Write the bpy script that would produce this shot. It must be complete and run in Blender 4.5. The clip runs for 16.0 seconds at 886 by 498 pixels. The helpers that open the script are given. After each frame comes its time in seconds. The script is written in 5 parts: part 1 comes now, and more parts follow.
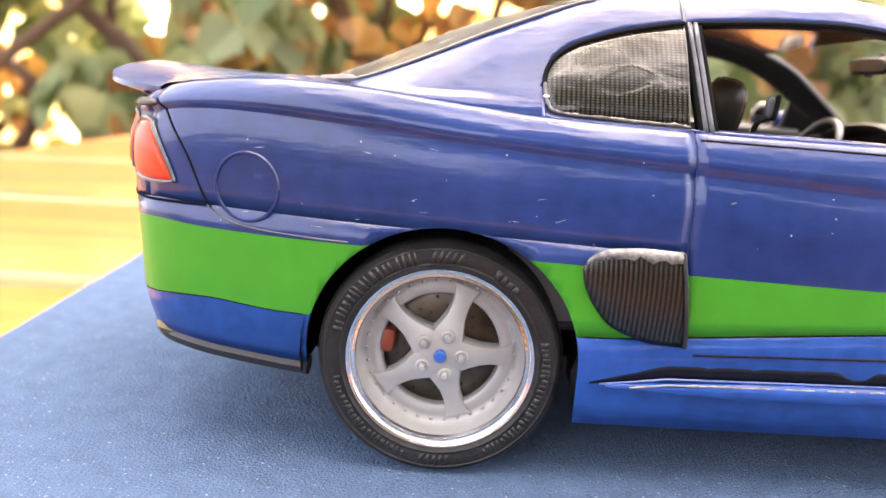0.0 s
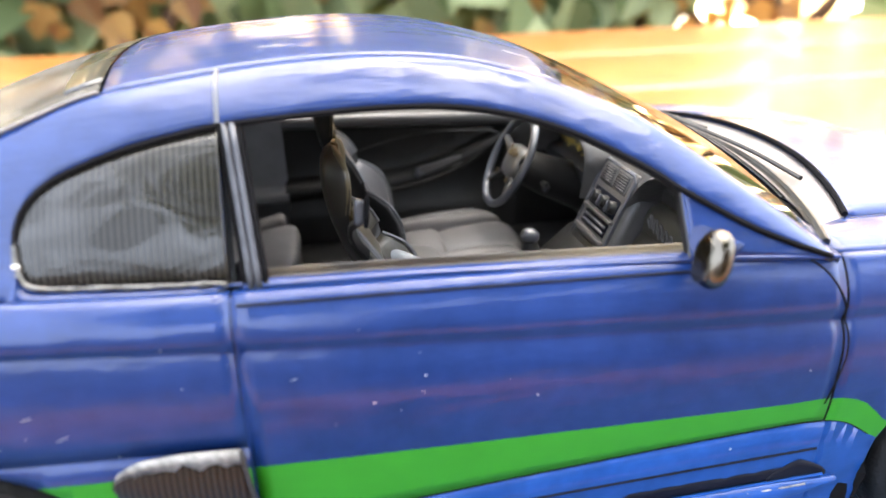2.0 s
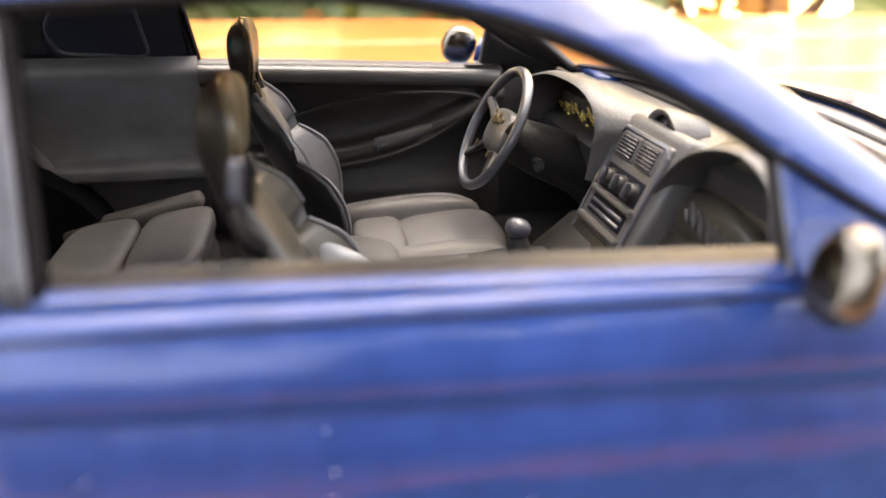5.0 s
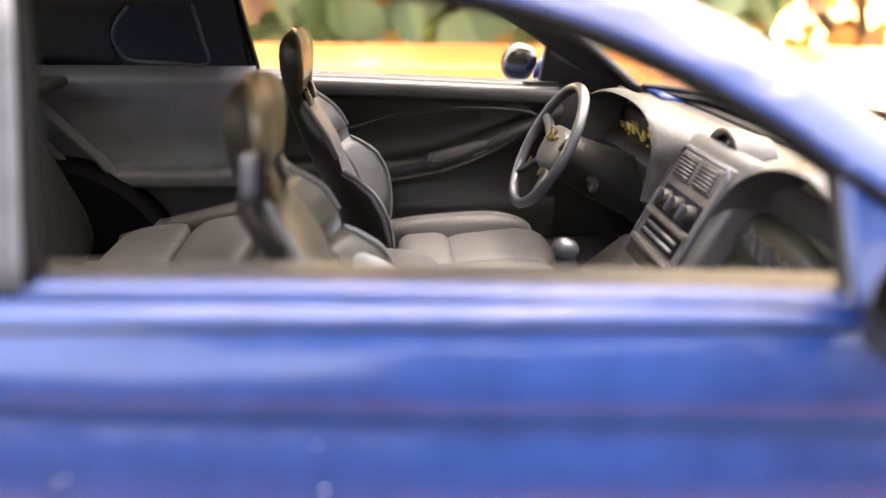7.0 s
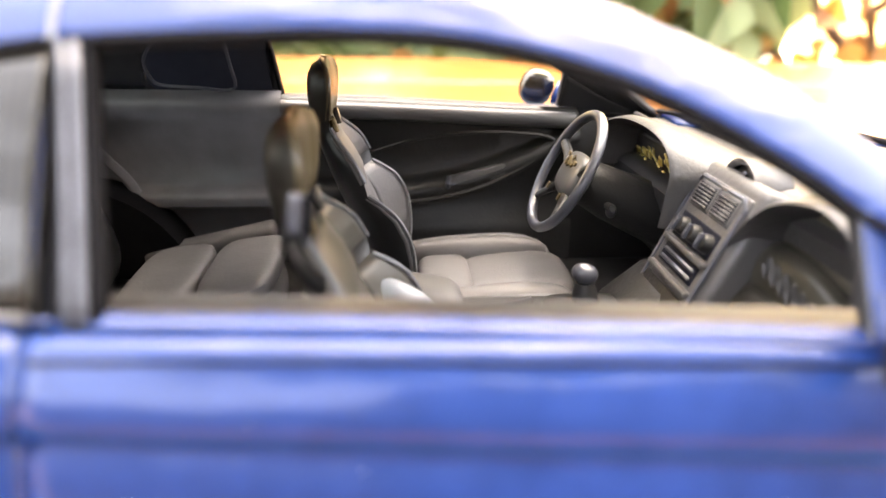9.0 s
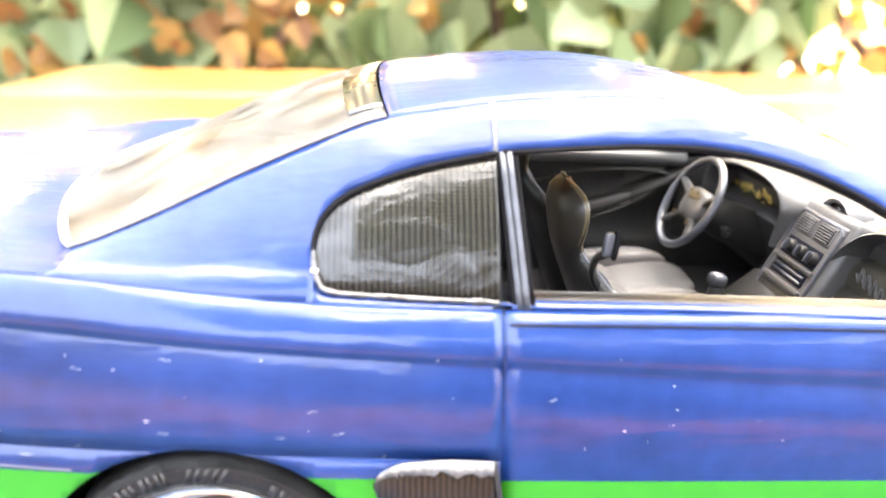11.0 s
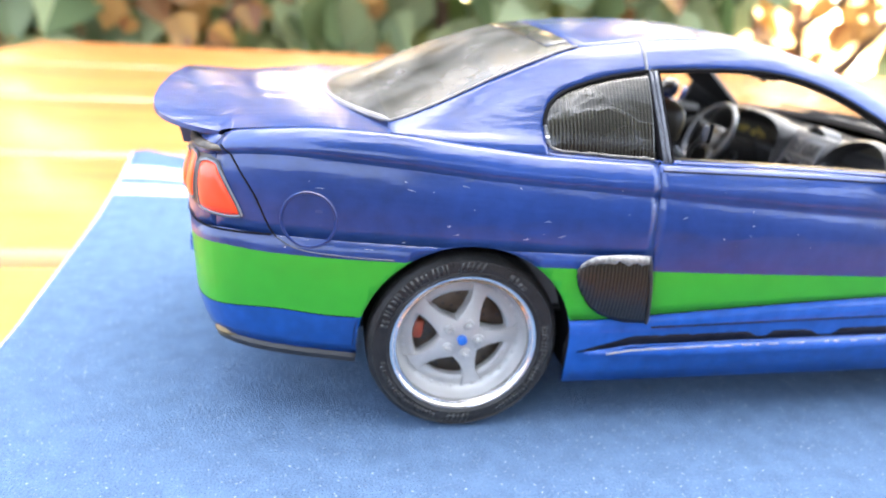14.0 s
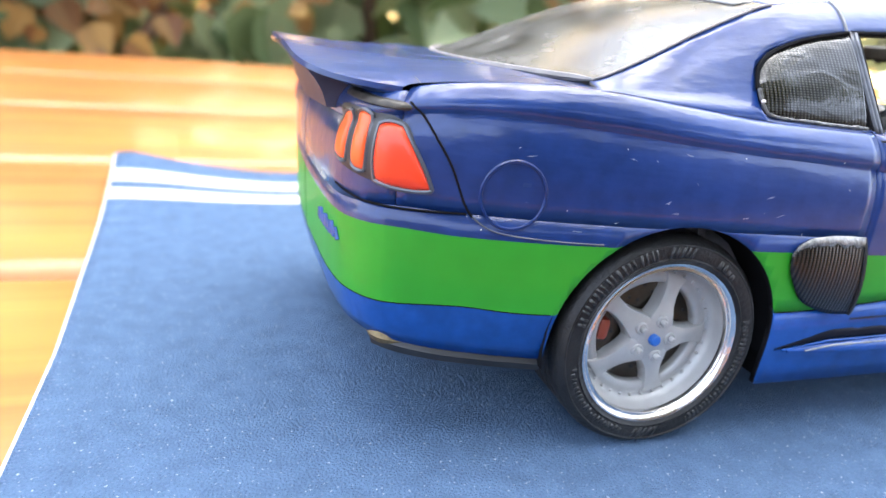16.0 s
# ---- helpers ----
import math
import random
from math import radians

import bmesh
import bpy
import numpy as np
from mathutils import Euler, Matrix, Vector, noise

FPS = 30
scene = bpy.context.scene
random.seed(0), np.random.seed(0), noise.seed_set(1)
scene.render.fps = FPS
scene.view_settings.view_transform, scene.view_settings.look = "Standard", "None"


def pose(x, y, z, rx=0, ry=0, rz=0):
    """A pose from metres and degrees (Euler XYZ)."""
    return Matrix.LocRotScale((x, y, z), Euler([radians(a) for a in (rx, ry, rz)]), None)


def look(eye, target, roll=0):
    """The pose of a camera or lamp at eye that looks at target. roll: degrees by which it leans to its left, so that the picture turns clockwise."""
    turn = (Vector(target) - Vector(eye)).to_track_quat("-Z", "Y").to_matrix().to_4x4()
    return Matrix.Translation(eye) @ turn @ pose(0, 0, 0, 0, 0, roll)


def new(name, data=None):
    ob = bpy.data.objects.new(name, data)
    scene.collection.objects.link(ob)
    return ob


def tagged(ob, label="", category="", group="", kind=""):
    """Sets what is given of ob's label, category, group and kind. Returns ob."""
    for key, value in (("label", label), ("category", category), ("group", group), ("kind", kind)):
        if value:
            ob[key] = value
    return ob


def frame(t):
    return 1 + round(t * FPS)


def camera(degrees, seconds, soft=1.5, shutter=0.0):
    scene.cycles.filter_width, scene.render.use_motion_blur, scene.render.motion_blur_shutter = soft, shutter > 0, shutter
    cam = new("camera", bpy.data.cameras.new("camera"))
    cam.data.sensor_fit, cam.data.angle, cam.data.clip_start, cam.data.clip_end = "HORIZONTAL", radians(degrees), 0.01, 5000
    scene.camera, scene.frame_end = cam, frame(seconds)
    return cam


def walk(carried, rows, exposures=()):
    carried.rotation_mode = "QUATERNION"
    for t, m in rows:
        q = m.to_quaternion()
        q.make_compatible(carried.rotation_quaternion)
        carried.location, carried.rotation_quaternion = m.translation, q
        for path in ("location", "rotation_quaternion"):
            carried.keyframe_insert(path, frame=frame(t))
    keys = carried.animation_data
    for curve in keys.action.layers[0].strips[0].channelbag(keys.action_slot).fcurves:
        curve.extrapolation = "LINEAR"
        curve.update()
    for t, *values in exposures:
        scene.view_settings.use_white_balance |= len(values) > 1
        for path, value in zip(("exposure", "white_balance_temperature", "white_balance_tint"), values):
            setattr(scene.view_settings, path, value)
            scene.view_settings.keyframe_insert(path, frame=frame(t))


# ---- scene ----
cam = camera(64.75, 16.0)
S = 0.04  # the model is 1:25; car sizes below are in full-size metres
PATH = [
    (0, (0.0345, -2.6304, 1.0485), (-0.0092, -0.6826, 0.5963), 2.70),
    (0.5, (0.2418, -2.5027, 1.178), (0.2883, -0.5672, 0.6763), 2.66),
    (1, (0.457, -2.4535, 1.3807), (0.5774, -0.5632, 0.7385), 1.97),
    (1.5, (0.7102, -2.3656, 1.4825), (0.9195, -0.4925, 0.8133), 0.77),
    (2, (0.8093, -2.0607, 1.5387), (1.1129, -0.2446, 0.7579), -1.63),
    (2.5, (0.8508, -1.9931, 1.5125), (1.2604, -0.2143, 0.6951), 1.39),
    (3, (0.7886, -1.8229, 1.4415), (1.264, -0.0598, 0.6257), 2.31),
    (3.5, (0.8459, -1.6458, 1.3872), (1.3153, 0.1274, 0.5901), 1.92),
    (4, (0.8504, -1.5462, 1.3729), (1.303, 0.2261, 0.5641), 1.56),
    (6.3, (1.0954, -1.4915, 1.2390), (1.3209, 0.3442, 0.4779), 0.71),
    (6.5, (1.0589, -1.4591, 1.2544), (1.2795, 0.3823, 0.5058), 1.16),
    (7, (1.0272, -1.4817, 1.2691), (1.1935, 0.3686, 0.5282), 0.94),
    (7.5, (1.0136, -1.4651, 1.2602), (1.1863, 0.3879, 0.5276), 0.93),
    (8, (1.0151, -1.4748, 1.2676), (1.1754, 0.3819, 0.5417), 0.61),
    (10.3, (0.6766, -1.7722, 1.4416), (0.8089, 0.0979, 0.745), 1.74),
    (10.5, (0.5838, -1.8543, 1.4742), (0.7062, 0.0121, 0.766), 1.02),
    (11, (0.4169, -2.0762, 1.5623), (0.5251, -0.2065, 0.8603), 0.94),
    (11.5, (0.3359, -2.415, 1.5624), (0.4323, -0.5442, 0.8617), 1.10),
    (12, (0.1896, -2.7415, 1.5764), (0.2929, -0.874, 0.868), 1.38),
    (12.5, (0.0559, -2.8927, 1.5811), (0.2143, -1.0327, 0.8633), 2.29),
    (13, (-0.2447, -2.9592, 1.5654), (-0.0302, -1.107, 0.8419), 2.79),
    (13.5, (-0.2422, -2.9971, 1.5253), (0.0223, -1.1487, 0.8089), 3.74),
    (14, (-0.4622, -2.9347, 1.4783), (-0.1321, -1.0947, 0.7675), 3.60),
    (14.5, (-0.7556, -2.8878, 1.4434), (-0.3619, -1.0526, 0.7528), 3.43),
    (15, (-1.0015, -2.9248, 1.4182), (-0.5476, -1.0986, 0.7407), 4.52),
    (15.5, (-1.0336, -2.6149, 1.2202), (-0.5174, -0.8024, 0.5506), 4.98),
    (16, (-1.1997, -2.4471, 1.1882), (-0.6155, -0.6412, 0.5577), 5.04),
]
EXPOSURES = [(0.0, 3.15, 7500, 20), (0.5, 3.14, 7400, 18), (1.0, 3.12, 6850, 13), (1.5, 3.12, 6650, 11), (2.5, 3.17, 6550, 10), (3.0, 3.1, 6750, 10), (4.0, 3.12, 7150, 13), (7.0, 3.68, 7450, 16), (8.2, 3.68, 7450, 16), (10.5, 4.28, 7100, 13), (11.0, 4.22, 6850, 12), (12.0, 3.82, 6300, 11), (13.0, 3.48, 6100, 10), (14.5, 3.15, 6050, 11), (16.0, 2.8, 6000, 10)]
walk(cam, [(t, look(Vector(eye) * S, Vector(target) * S, roll)) for t, eye, target, roll in PATH], EXPOSURES)
cam.data.dof.use_dof = True
cam.data.dof.focus_distance, cam.data.dof.aperture_fstop = 0.075, 24.0

# ---- world, sun, exposure ----
world = bpy.data.worlds.new("world")
scene.world = world
world.use_nodes = True
wn = world.node_tree.nodes
sky = wn.new("ShaderNodeTexSky")
sky.sky_type, sky.sun_disc = "NISHITA", False
sky.sun_elevation, sky.sun_rotation = radians(75), radians(50)
sky.air_density, sky.dust_density, sky.ozone_density = 1.0, 6.0, 0.6
haze = wn.new("ShaderNodeMix")
haze.data_type = "RGBA"
haze.inputs[0].default_value = 0.65
haze.inputs[7].default_value = (4.6, 5.0, 5.7, 1)
world.node_tree.links.new(sky.outputs[0], haze.inputs[6])
world.node_tree.links.new(haze.outputs[2], wn["Background"].inputs["Color"])
wn["Background"].inputs["Strength"].default_value = 0.15
sun_data = bpy.data.lights.new("sun", "SUN")
sun_data.energy, sun_data.angle, sun_data.color = 1.1, radians(70), (1.0, 0.93, 0.84)
sun = new("sun", sun_data)
sun.matrix_world = look((0.3, 0.25, 1.5), (0, 0, 0))

# ---- materials ----


def material(name, colour, rough=0.5, metal=0.0, coat=0.0, spec=0.5, var=0.12, scale=300.0, bump=0.0, bump_scale=900.0, sss=0.0):
    """A plain painted, plastic or cloth surface with fine and coarse variation of tone, gloss and relief."""
    m = bpy.data.materials.new(name)
    m.use_nodes = True
    nt = m.node_tree
    b = nt.nodes["Principled BSDF"]
    b.inputs["Roughness"].default_value, b.inputs["Metallic"].default_value = rough, metal
    b.inputs["Coat Weight"].default_value, b.inputs["Coat Roughness"].default_value = coat, 0.06
    b.inputs["Specular IOR Level"].default_value = spec
    b.inputs["Coat IOR"].default_value = 1.55
    co = nt.nodes.new("ShaderNodeTexCoord")
    fine, coarse = nt.nodes.new("ShaderNodeTexNoise"), nt.nodes.new("ShaderNodeTexNoise")
    for n, s in ((fine, scale), (coarse, scale / 9)):
        n.inputs["Scale"].default_value, n.inputs["Detail"].default_value = s, 4
        nt.links.new(co.outputs["Object"], n.inputs["Vector"])
    both = nt.nodes.new("ShaderNodeMix")
    nt.links.new(fine.outputs["Fac"], both.inputs[2]), nt.links.new(coarse.outputs["Fac"], both.inputs[3])
    both.inputs[0].default_value = 0.5
    ramp = nt.nodes.new("ShaderNodeValToRGB")
    lo, hi = [max(c * (1 - var), 0) for c in colour], [min(c * (1 + var) + 0.02 * var, 1) for c in colour]
    ramp.color_ramp.elements[0].color, ramp.color_ramp.elements[1].color = (*lo, 1), (*hi, 1)
    ramp.color_ramp.elements[0].position, ramp.color_ramp.elements[1].position = 0.35, 0.65
    nt.links.new(both.outputs[0], ramp.inputs[0]), nt.links.new(ramp.outputs[0], b.inputs["Base Color"])
    rr = nt.nodes.new("ShaderNodeMapRange")
    rr.inputs[3].default_value, rr.inputs[4].default_value = max(rough - 0.08, 0.02), min(rough + 0.1, 1)
    nt.links.new(coarse.outputs["Fac"], rr.inputs[0]), nt.links.new(rr.outputs[0], b.inputs["Roughness"])
    if bump:
        bn, bt = nt.nodes.new("ShaderNodeBump"), nt.nodes.new("ShaderNodeTexNoise")
        bt.inputs["Scale"].default_value, bt.inputs["Detail"].default_value = bump_scale, 3
        bn.inputs["Strength"].default_value, bn.inputs["Distance"].default_value = bump, 0.0004
        nt.links.new(co.outputs["Object"], bt.inputs["Vector"])
        nt.links.new(bt.outputs["Fac"], bn.inputs["Height"]), nt.links.new(bn.outputs[0], b.inputs["Normal"])
        if coat:
            nt.links.new(bn.outputs[0], b.inputs["Coat Normal"])
    return m


def glass(name, tint, rough=0.02, ior=1.45, edge=0.85):
    """A thin clear or tinted pane: sees through, with gloss that grows at grazing angles."""
    m = bpy.data.materials.new(name)
    m.use_nodes = True
    nt = m.node_tree
    nt.nodes.remove(nt.nodes["Principled BSDF"])
    clear, shine, mix, fr = (nt.nodes.new("ShaderNode" + k) for k in ("BsdfTransparent", "BsdfGlossy", "MixShader", "LayerWeight"))
    power, gain = nt.nodes.new("ShaderNodeMath"), nt.nodes.new("ShaderNodeMath")
    power.operation, gain.operation = "POWER", "MULTIPLY_ADD"
    power.inputs[1].default_value, gain.inputs[1].default_value, gain.inputs[2].default_value = 4.0, edge, ((ior - 1) / (ior + 1)) ** 2 * 1.8
    nt.links.new(fr.outputs["Facing"], power.inputs[0]), nt.links.new(power.outputs[0], gain.inputs[0])
    clear.inputs[0].default_value = (*tint, 1)
    shine.inputs["Roughness"].default_value, fr.inputs[0].default_value = rough, 0.5
    nt.links.new(gain.outputs[0], mix.inputs[0]), nt.links.new(clear.outputs[0], mix.inputs[1]), nt.links.new(shine.outputs[0], mix.inputs[2])
    nt.links.new(mix.outputs[0], nt.nodes["Material Output"].inputs[0])
    return m


def carbon(name, film=False):
    """Carbon-look film: upright ribs crossed by finer ones, under clear lacquer."""
    m = material(name, (0.05, 0.05, 0.045), 0.3, coat=0.8, spec=0.3, var=0.3)
    nt = m.node_tree
    b = nt.nodes["Principled BSDF"]
    b.inputs["Coat Roughness"].default_value = 0.24
    co = nt.nodes.new("ShaderNodeTexCoord")
    up, across = nt.nodes.new("ShaderNodeTexWave"), nt.nodes.new("ShaderNodeTexWave")
    up.bands_direction, across.bands_direction = "X", "Z"
    up.inputs["Scale"].default_value, across.inputs["Scale"].default_value = 640, 1150
    for w in (up, across):
        w.inputs["Distortion"].default_value, w.inputs["Detail"].default_value, w.inputs["Detail Scale"].default_value = 0.5, 1.0, 0.05
        nt.links.new(co.outputs["Object"], w.inputs["Vector"])
    soft, mul = nt.nodes.new("ShaderNodeMapRange"), nt.nodes.new("ShaderNodeMath")
    soft.inputs[3].default_value, mul.operation = 0.5, "MULTIPLY"
    nt.links.new(across.outputs["Fac"], soft.inputs[0])
    nt.links.new(up.outputs["Fac"], mul.inputs[0]), nt.links.new(soft.outputs[0], mul.inputs[1])
    rp = nt.nodes.new("ShaderNodeValToRGB")
    rp.color_ramp.elements[0].color, rp.color_ramp.elements[1].color = (0.0015, 0.0015, 0.0015, 1), (0.020, 0.017, 0.012, 1)
    rp.color_ramp.elements[0].position, rp.color_ramp.elements[1].position = 0.1, 0.8
    nt.links.new(mul.outputs[0], rp.inputs[0]), nt.links.new(rp.outputs[0], b.inputs["Base Color"])
    bn = nt.nodes.new("ShaderNodeBump")
    bn.inputs["Strength"].default_value, bn.inputs["Distance"].default_value = 0.34, 0.0001
    nt.links.new(mul.outputs[0], bn.inputs["Height"]), nt.links.new(bn.outputs[0], b.inputs["Normal"])
    nt.links.new(bn.outputs[0], b.inputs["Coat Normal"])
    lac = nt.nodes.new("ShaderNodeMapRange")
    lac.inputs[1].default_value, lac.inputs[2].default_value, lac.inputs[3].default_value, lac.inputs[4].default_value = 0.1, 0.75, 0.45, 1.0
    nt.links.new(mul.outputs[0], lac.inputs[0]), nt.links.new(lac.outputs[0], b.inputs["Coat Weight"])
    b.inputs["Specular IOR Level"].default_value = 0.1
    if film:
        mp, no, cr = (nt.nodes.new("ShaderNode" + k) for k in ("Mapping", "TexNoise", "Bump"))
        mp.inputs["Scale"].default_value, mp.inputs["Rotation"].default_value = (0.45, 1.0, 1.0), (0, radians(28), 0)
        no.inputs["Scale"].default_value, no.inputs["Detail"].default_value, no.inputs["Distortion"].default_value = 330, 5, 1.2
        cr.inputs["Strength"].default_value, cr.inputs["Distance"].default_value = 0.32, 0.0006
        nt.links.new(co.outputs["Object"], mp.inputs[0]), nt.links.new(mp.outputs[0], no.inputs["Vector"])
        nt.links.new(no.outputs["Fac"], cr.inputs["Height"]), nt.links.new(cr.outputs[0], b.inputs["Coat Normal"])
        lac.inputs[1].default_value, lac.inputs[2].default_value, lac.inputs[3].default_value, lac.inputs[4].default_value = 0.35, 0.65, 0.35, 0.9
        nt.links.new(no.outputs["Fac"], lac.inputs[0])
        b.inputs["Coat Roughness"].default_value, b.inputs["Coat IOR"].default_value = 0.13, 1.58
        soft.inputs[3].default_value = 0.12
        rp.color_ramp.elements[1].color = (0.036, 0.034, 0.027, 1)
    return m


def wood(name):
    """Orange varnished boards: grain along x, glossy lacquer."""
    m = material(name, (0.5, 0.2, 0.05), 0.45, coat=0.5, spec=0.3)
    nt = m.node_tree
    b = nt.nodes["Principled BSDF"]
    b.inputs["Coat Roughness"].default_value = 0.2
    co, mp, no = nt.nodes.new("ShaderNodeTexCoord"), nt.nodes.new("ShaderNodeMapping"), nt.nodes.new("ShaderNodeTexNoise")
    info, add = nt.nodes.new("ShaderNodeObjectInfo"), nt.nodes.new("ShaderNodeVectorMath")
    mp.inputs["Scale"].default_value = (6, 110, 40)
    no.inputs["Scale"].default_value, no.inputs["Detail"].default_value, no.inputs["Distortion"].default_value = 1.0, 6, 0.6
    nt.links.new(co.outputs["Object"], mp.inputs[0]), nt.links.new(mp.outputs[0], add.inputs[0])
    nt.links.new(info.outputs["Random"], add.inputs[1]), nt.links.new(add.outputs[0], no.inputs["Vector"])
    rp = nt.nodes.new("ShaderNodeValToRGB")
    rp.color_ramp.elements[0].color, rp.color_ramp.elements[1].color = (0.255, 0.078, 0.013, 1), (0.43, 0.158, 0.026, 1)
    rp.color_ramp.elements[0].position, rp.color_ramp.elements[1].position = 0.3, 0.7
    nt.links.new(no.outputs["Fac"], rp.inputs[0]), nt.links.new(rp.outputs[0], b.inputs["Base Color"])
    return m


def felt(name):
    """Blue felt: matted fibres with pale flecks."""
    m = material(name, (0.089, 0.145, 0.243), 0.85, spec=0.08, var=0.16, scale=2600, bump=1.0, bump_scale=3000)
    nt = m.node_tree
    b = nt.nodes["Principled BSDF"]
    now = b.inputs["Base Color"].links[0].from_socket
    co, no, rp, mx = (nt.nodes.new("ShaderNode" + k) for k in ("TexCoord", "TexNoise", "ValToRGB", "Mix"))
    no.inputs["Scale"].default_value, no.inputs["Detail"].default_value = 2100, 1.5
    rp.color_ramp.elements[0].position, rp.color_ramp.elements[1].position = 0.665, 0.76
    mx.data_type = "RGBA"
    nt.links.new(co.outputs["Object"], no.inputs["Vector"]), nt.links.new(no.outputs["Fac"], rp.inputs[0])
    nt.links.new(rp.outputs[0], mx.inputs[0]), nt.links.new(now, mx.inputs[6])
    mx.inputs[7].default_value = (0.34, 0.4, 0.47, 1)
    nt.links.new(mx.outputs[2], b.inputs["Base Color"])
    for n in nt.nodes:
        if n.bl_idname == "ShaderNodeBump":
            n.inputs["Distance"].default_value = 0.0011
    return m


def dusty(name, tint, dust):
    """Smoked glass under a thin uneven film of dust."""
    m = glass(name, tint, 0.2, 1.5, 0.3)
    nt = m.node_tree
    out = nt.nodes["Material Output"]
    pane = out.inputs[0].links[0].from_socket
    co, no, rp, df, mx = (nt.nodes.new("ShaderNode" + k) for k in ("TexCoord", "TexNoise", "MapRange", "BsdfDiffuse", "MixShader"))
    no.inputs["Scale"].default_value, no.inputs["Detail"].default_value = 160, 5
    rp.inputs[1].default_value, rp.inputs[2].default_value, rp.inputs[3].default_value, rp.inputs[4].default_value = 0.3, 0.75, 0.02, dust
    df.inputs[0].default_value = (0.42, 0.4, 0.37, 1)
    nt.links.new(co.outputs["Object"], no.inputs["Vector"]), nt.links.new(no.outputs["Fac"], rp.inputs[0])
    nt.links.new(rp.outputs[0], mx.inputs[0]), nt.links.new(pane, mx.inputs[1]), nt.links.new(df.outputs[0], mx.inputs[2])
    nt.links.new(mx.outputs[0], out.inputs[0])
    return m


def paint_coat(name, colour):
    """Hand-laid gloss paint: long soft ripples, fine orange peel, a thin haze of dust."""
    m = material(name, colour, 0.42, coat=0.74, spec=0.12, var=0.22, scale=420)
    nt = m.node_tree
    b = nt.nodes["Principled BSDF"]
    b.inputs["Coat IOR"].default_value, b.inputs["Coat Roughness"].default_value = 1.5, 0.05
    co, mp, last = nt.nodes.new("ShaderNodeTexCoord"), nt.nodes.new("ShaderNodeMapping"), None
    mp.inputs["Scale"].default_value = (0.3, 1.0, 1.0)
    nt.links.new(co.outputs["Object"], mp.inputs[0])
    for scale, strength, dist in ((150, 0.36, 0.0005), (480, 0.3, 0.0003), (1500, 0.3, 0.00009)):
        bn, no = nt.nodes.new("ShaderNodeBump"), nt.nodes.new("ShaderNodeTexNoise")
        no.inputs["Scale"].default_value, no.inputs["Detail"].default_value = scale, 2
        bn.inputs["Strength"].default_value, bn.inputs["Distance"].default_value = strength, dist
        nt.links.new(mp.outputs[0], no.inputs["Vector"]), nt.links.new(no.outputs["Fac"], bn.inputs["Height"])
        if last:
            nt.links.new(last.outputs[0], bn.inputs["Normal"])
        last = bn
    nt.links.new(last.outputs[0], b.inputs["Normal"]), nt.links.new(last.outputs[0], b.inputs["Coat Normal"])
    film, rng_ = nt.nodes.new("ShaderNodeTexNoise"), nt.nodes.new("ShaderNodeMapRange")
    film.inputs["Scale"].default_value, film.inputs["Detail"].default_value = 130, 6
    rng_.inputs[1].default_value, rng_.inputs[2].default_value, rng_.inputs[3].default_value, rng_.inputs[4].default_value = 0.35, 0.75, 0.07, 0.3
    nt.links.new(mp.outputs[0], film.inputs["Vector"]), nt.links.new(film.outputs["Fac"], rng_.inputs[0]), nt.links.new(rng_.outputs[0], b.inputs["Coat Roughness"])
    return m


BLUE = paint_coat("dark_blue_paint", (0.004, 0.022, 0.112))
SKIRT = paint_coat("mid_blue_paint", (0.003, 0.047, 0.225))
GREEN = material("green_stripe_paint", (0.026, 0.235, 0.012), 0.5, coat=0.08, spec=0.3, var=0.08)
BLACK = material("black_plastic", (0.012, 0.012, 0.013), 0.45, var=0.3)
RAIL = material("dusty_door_rail", (0.075, 0.069, 0.062), 0.8, spec=0.12, var=0.4)
TRIM = material("dark_grey_trim", (0.012, 0.0118, 0.0118), 0.36, spec=0.35, var=0.2, bump=0.15, bump_scale=2500)
DASH = material("satin_charcoal_dash", (0.068, 0.065, 0.065), 0.36, var=0.15, bump=0.15, bump_scale=2200)
SEAT = material("grey_seat_cloth", (0.115, 0.11, 0.11), 0.5, var=0.12, bump=0.12, bump_scale=3200)
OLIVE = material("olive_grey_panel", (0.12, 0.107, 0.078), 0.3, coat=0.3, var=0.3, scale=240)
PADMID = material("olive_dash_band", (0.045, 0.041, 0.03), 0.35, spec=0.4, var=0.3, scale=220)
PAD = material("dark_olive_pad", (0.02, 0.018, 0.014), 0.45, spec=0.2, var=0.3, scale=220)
BACKPAD = material("olive_back_pad", (0.085, 0.079, 0.066), 0.4, spec=0.35, var=0.3, scale=220)
HEAD = material("olive_head_rest", (0.11, 0.09, 0.05), 0.33, coat=0.2, var=0.35, scale=200)
GILT = material("scratched_gilt_print", (0.62, 0.5, 0.16), 0.38, metal=0.3, var=0.5, scale=1800)
PALE = material("pale_grey_plastic", (0.42, 0.45, 0.48), 0.35, var=0.2)
SEATD = material("dark_seat_side", (0.012, 0.0115, 0.0115), 0.3, var=0.2)
RUBBER = material("tyre_rubber", (0.0065, 0.0064, 0.0066), 0.5, spec=0.35, var=0.4, bump=0.35, bump_scale=1800)
LETTER = material("raised_tyre_marks", (0.019, 0.0185, 0.018), 0.38, spec=0.4, var=0.5, scale=900)
SILVER = material("satin_silver_rim", (0.335, 0.33, 0.32), 0.4, metal=0.3, var=0.12, bump=0.08, bump_scale=1500)
DARKCHROME = material("dark_chrome_foil", (0.125, 0.112, 0.092), 0.2, metal=1.0, var=0.25, scale=500)
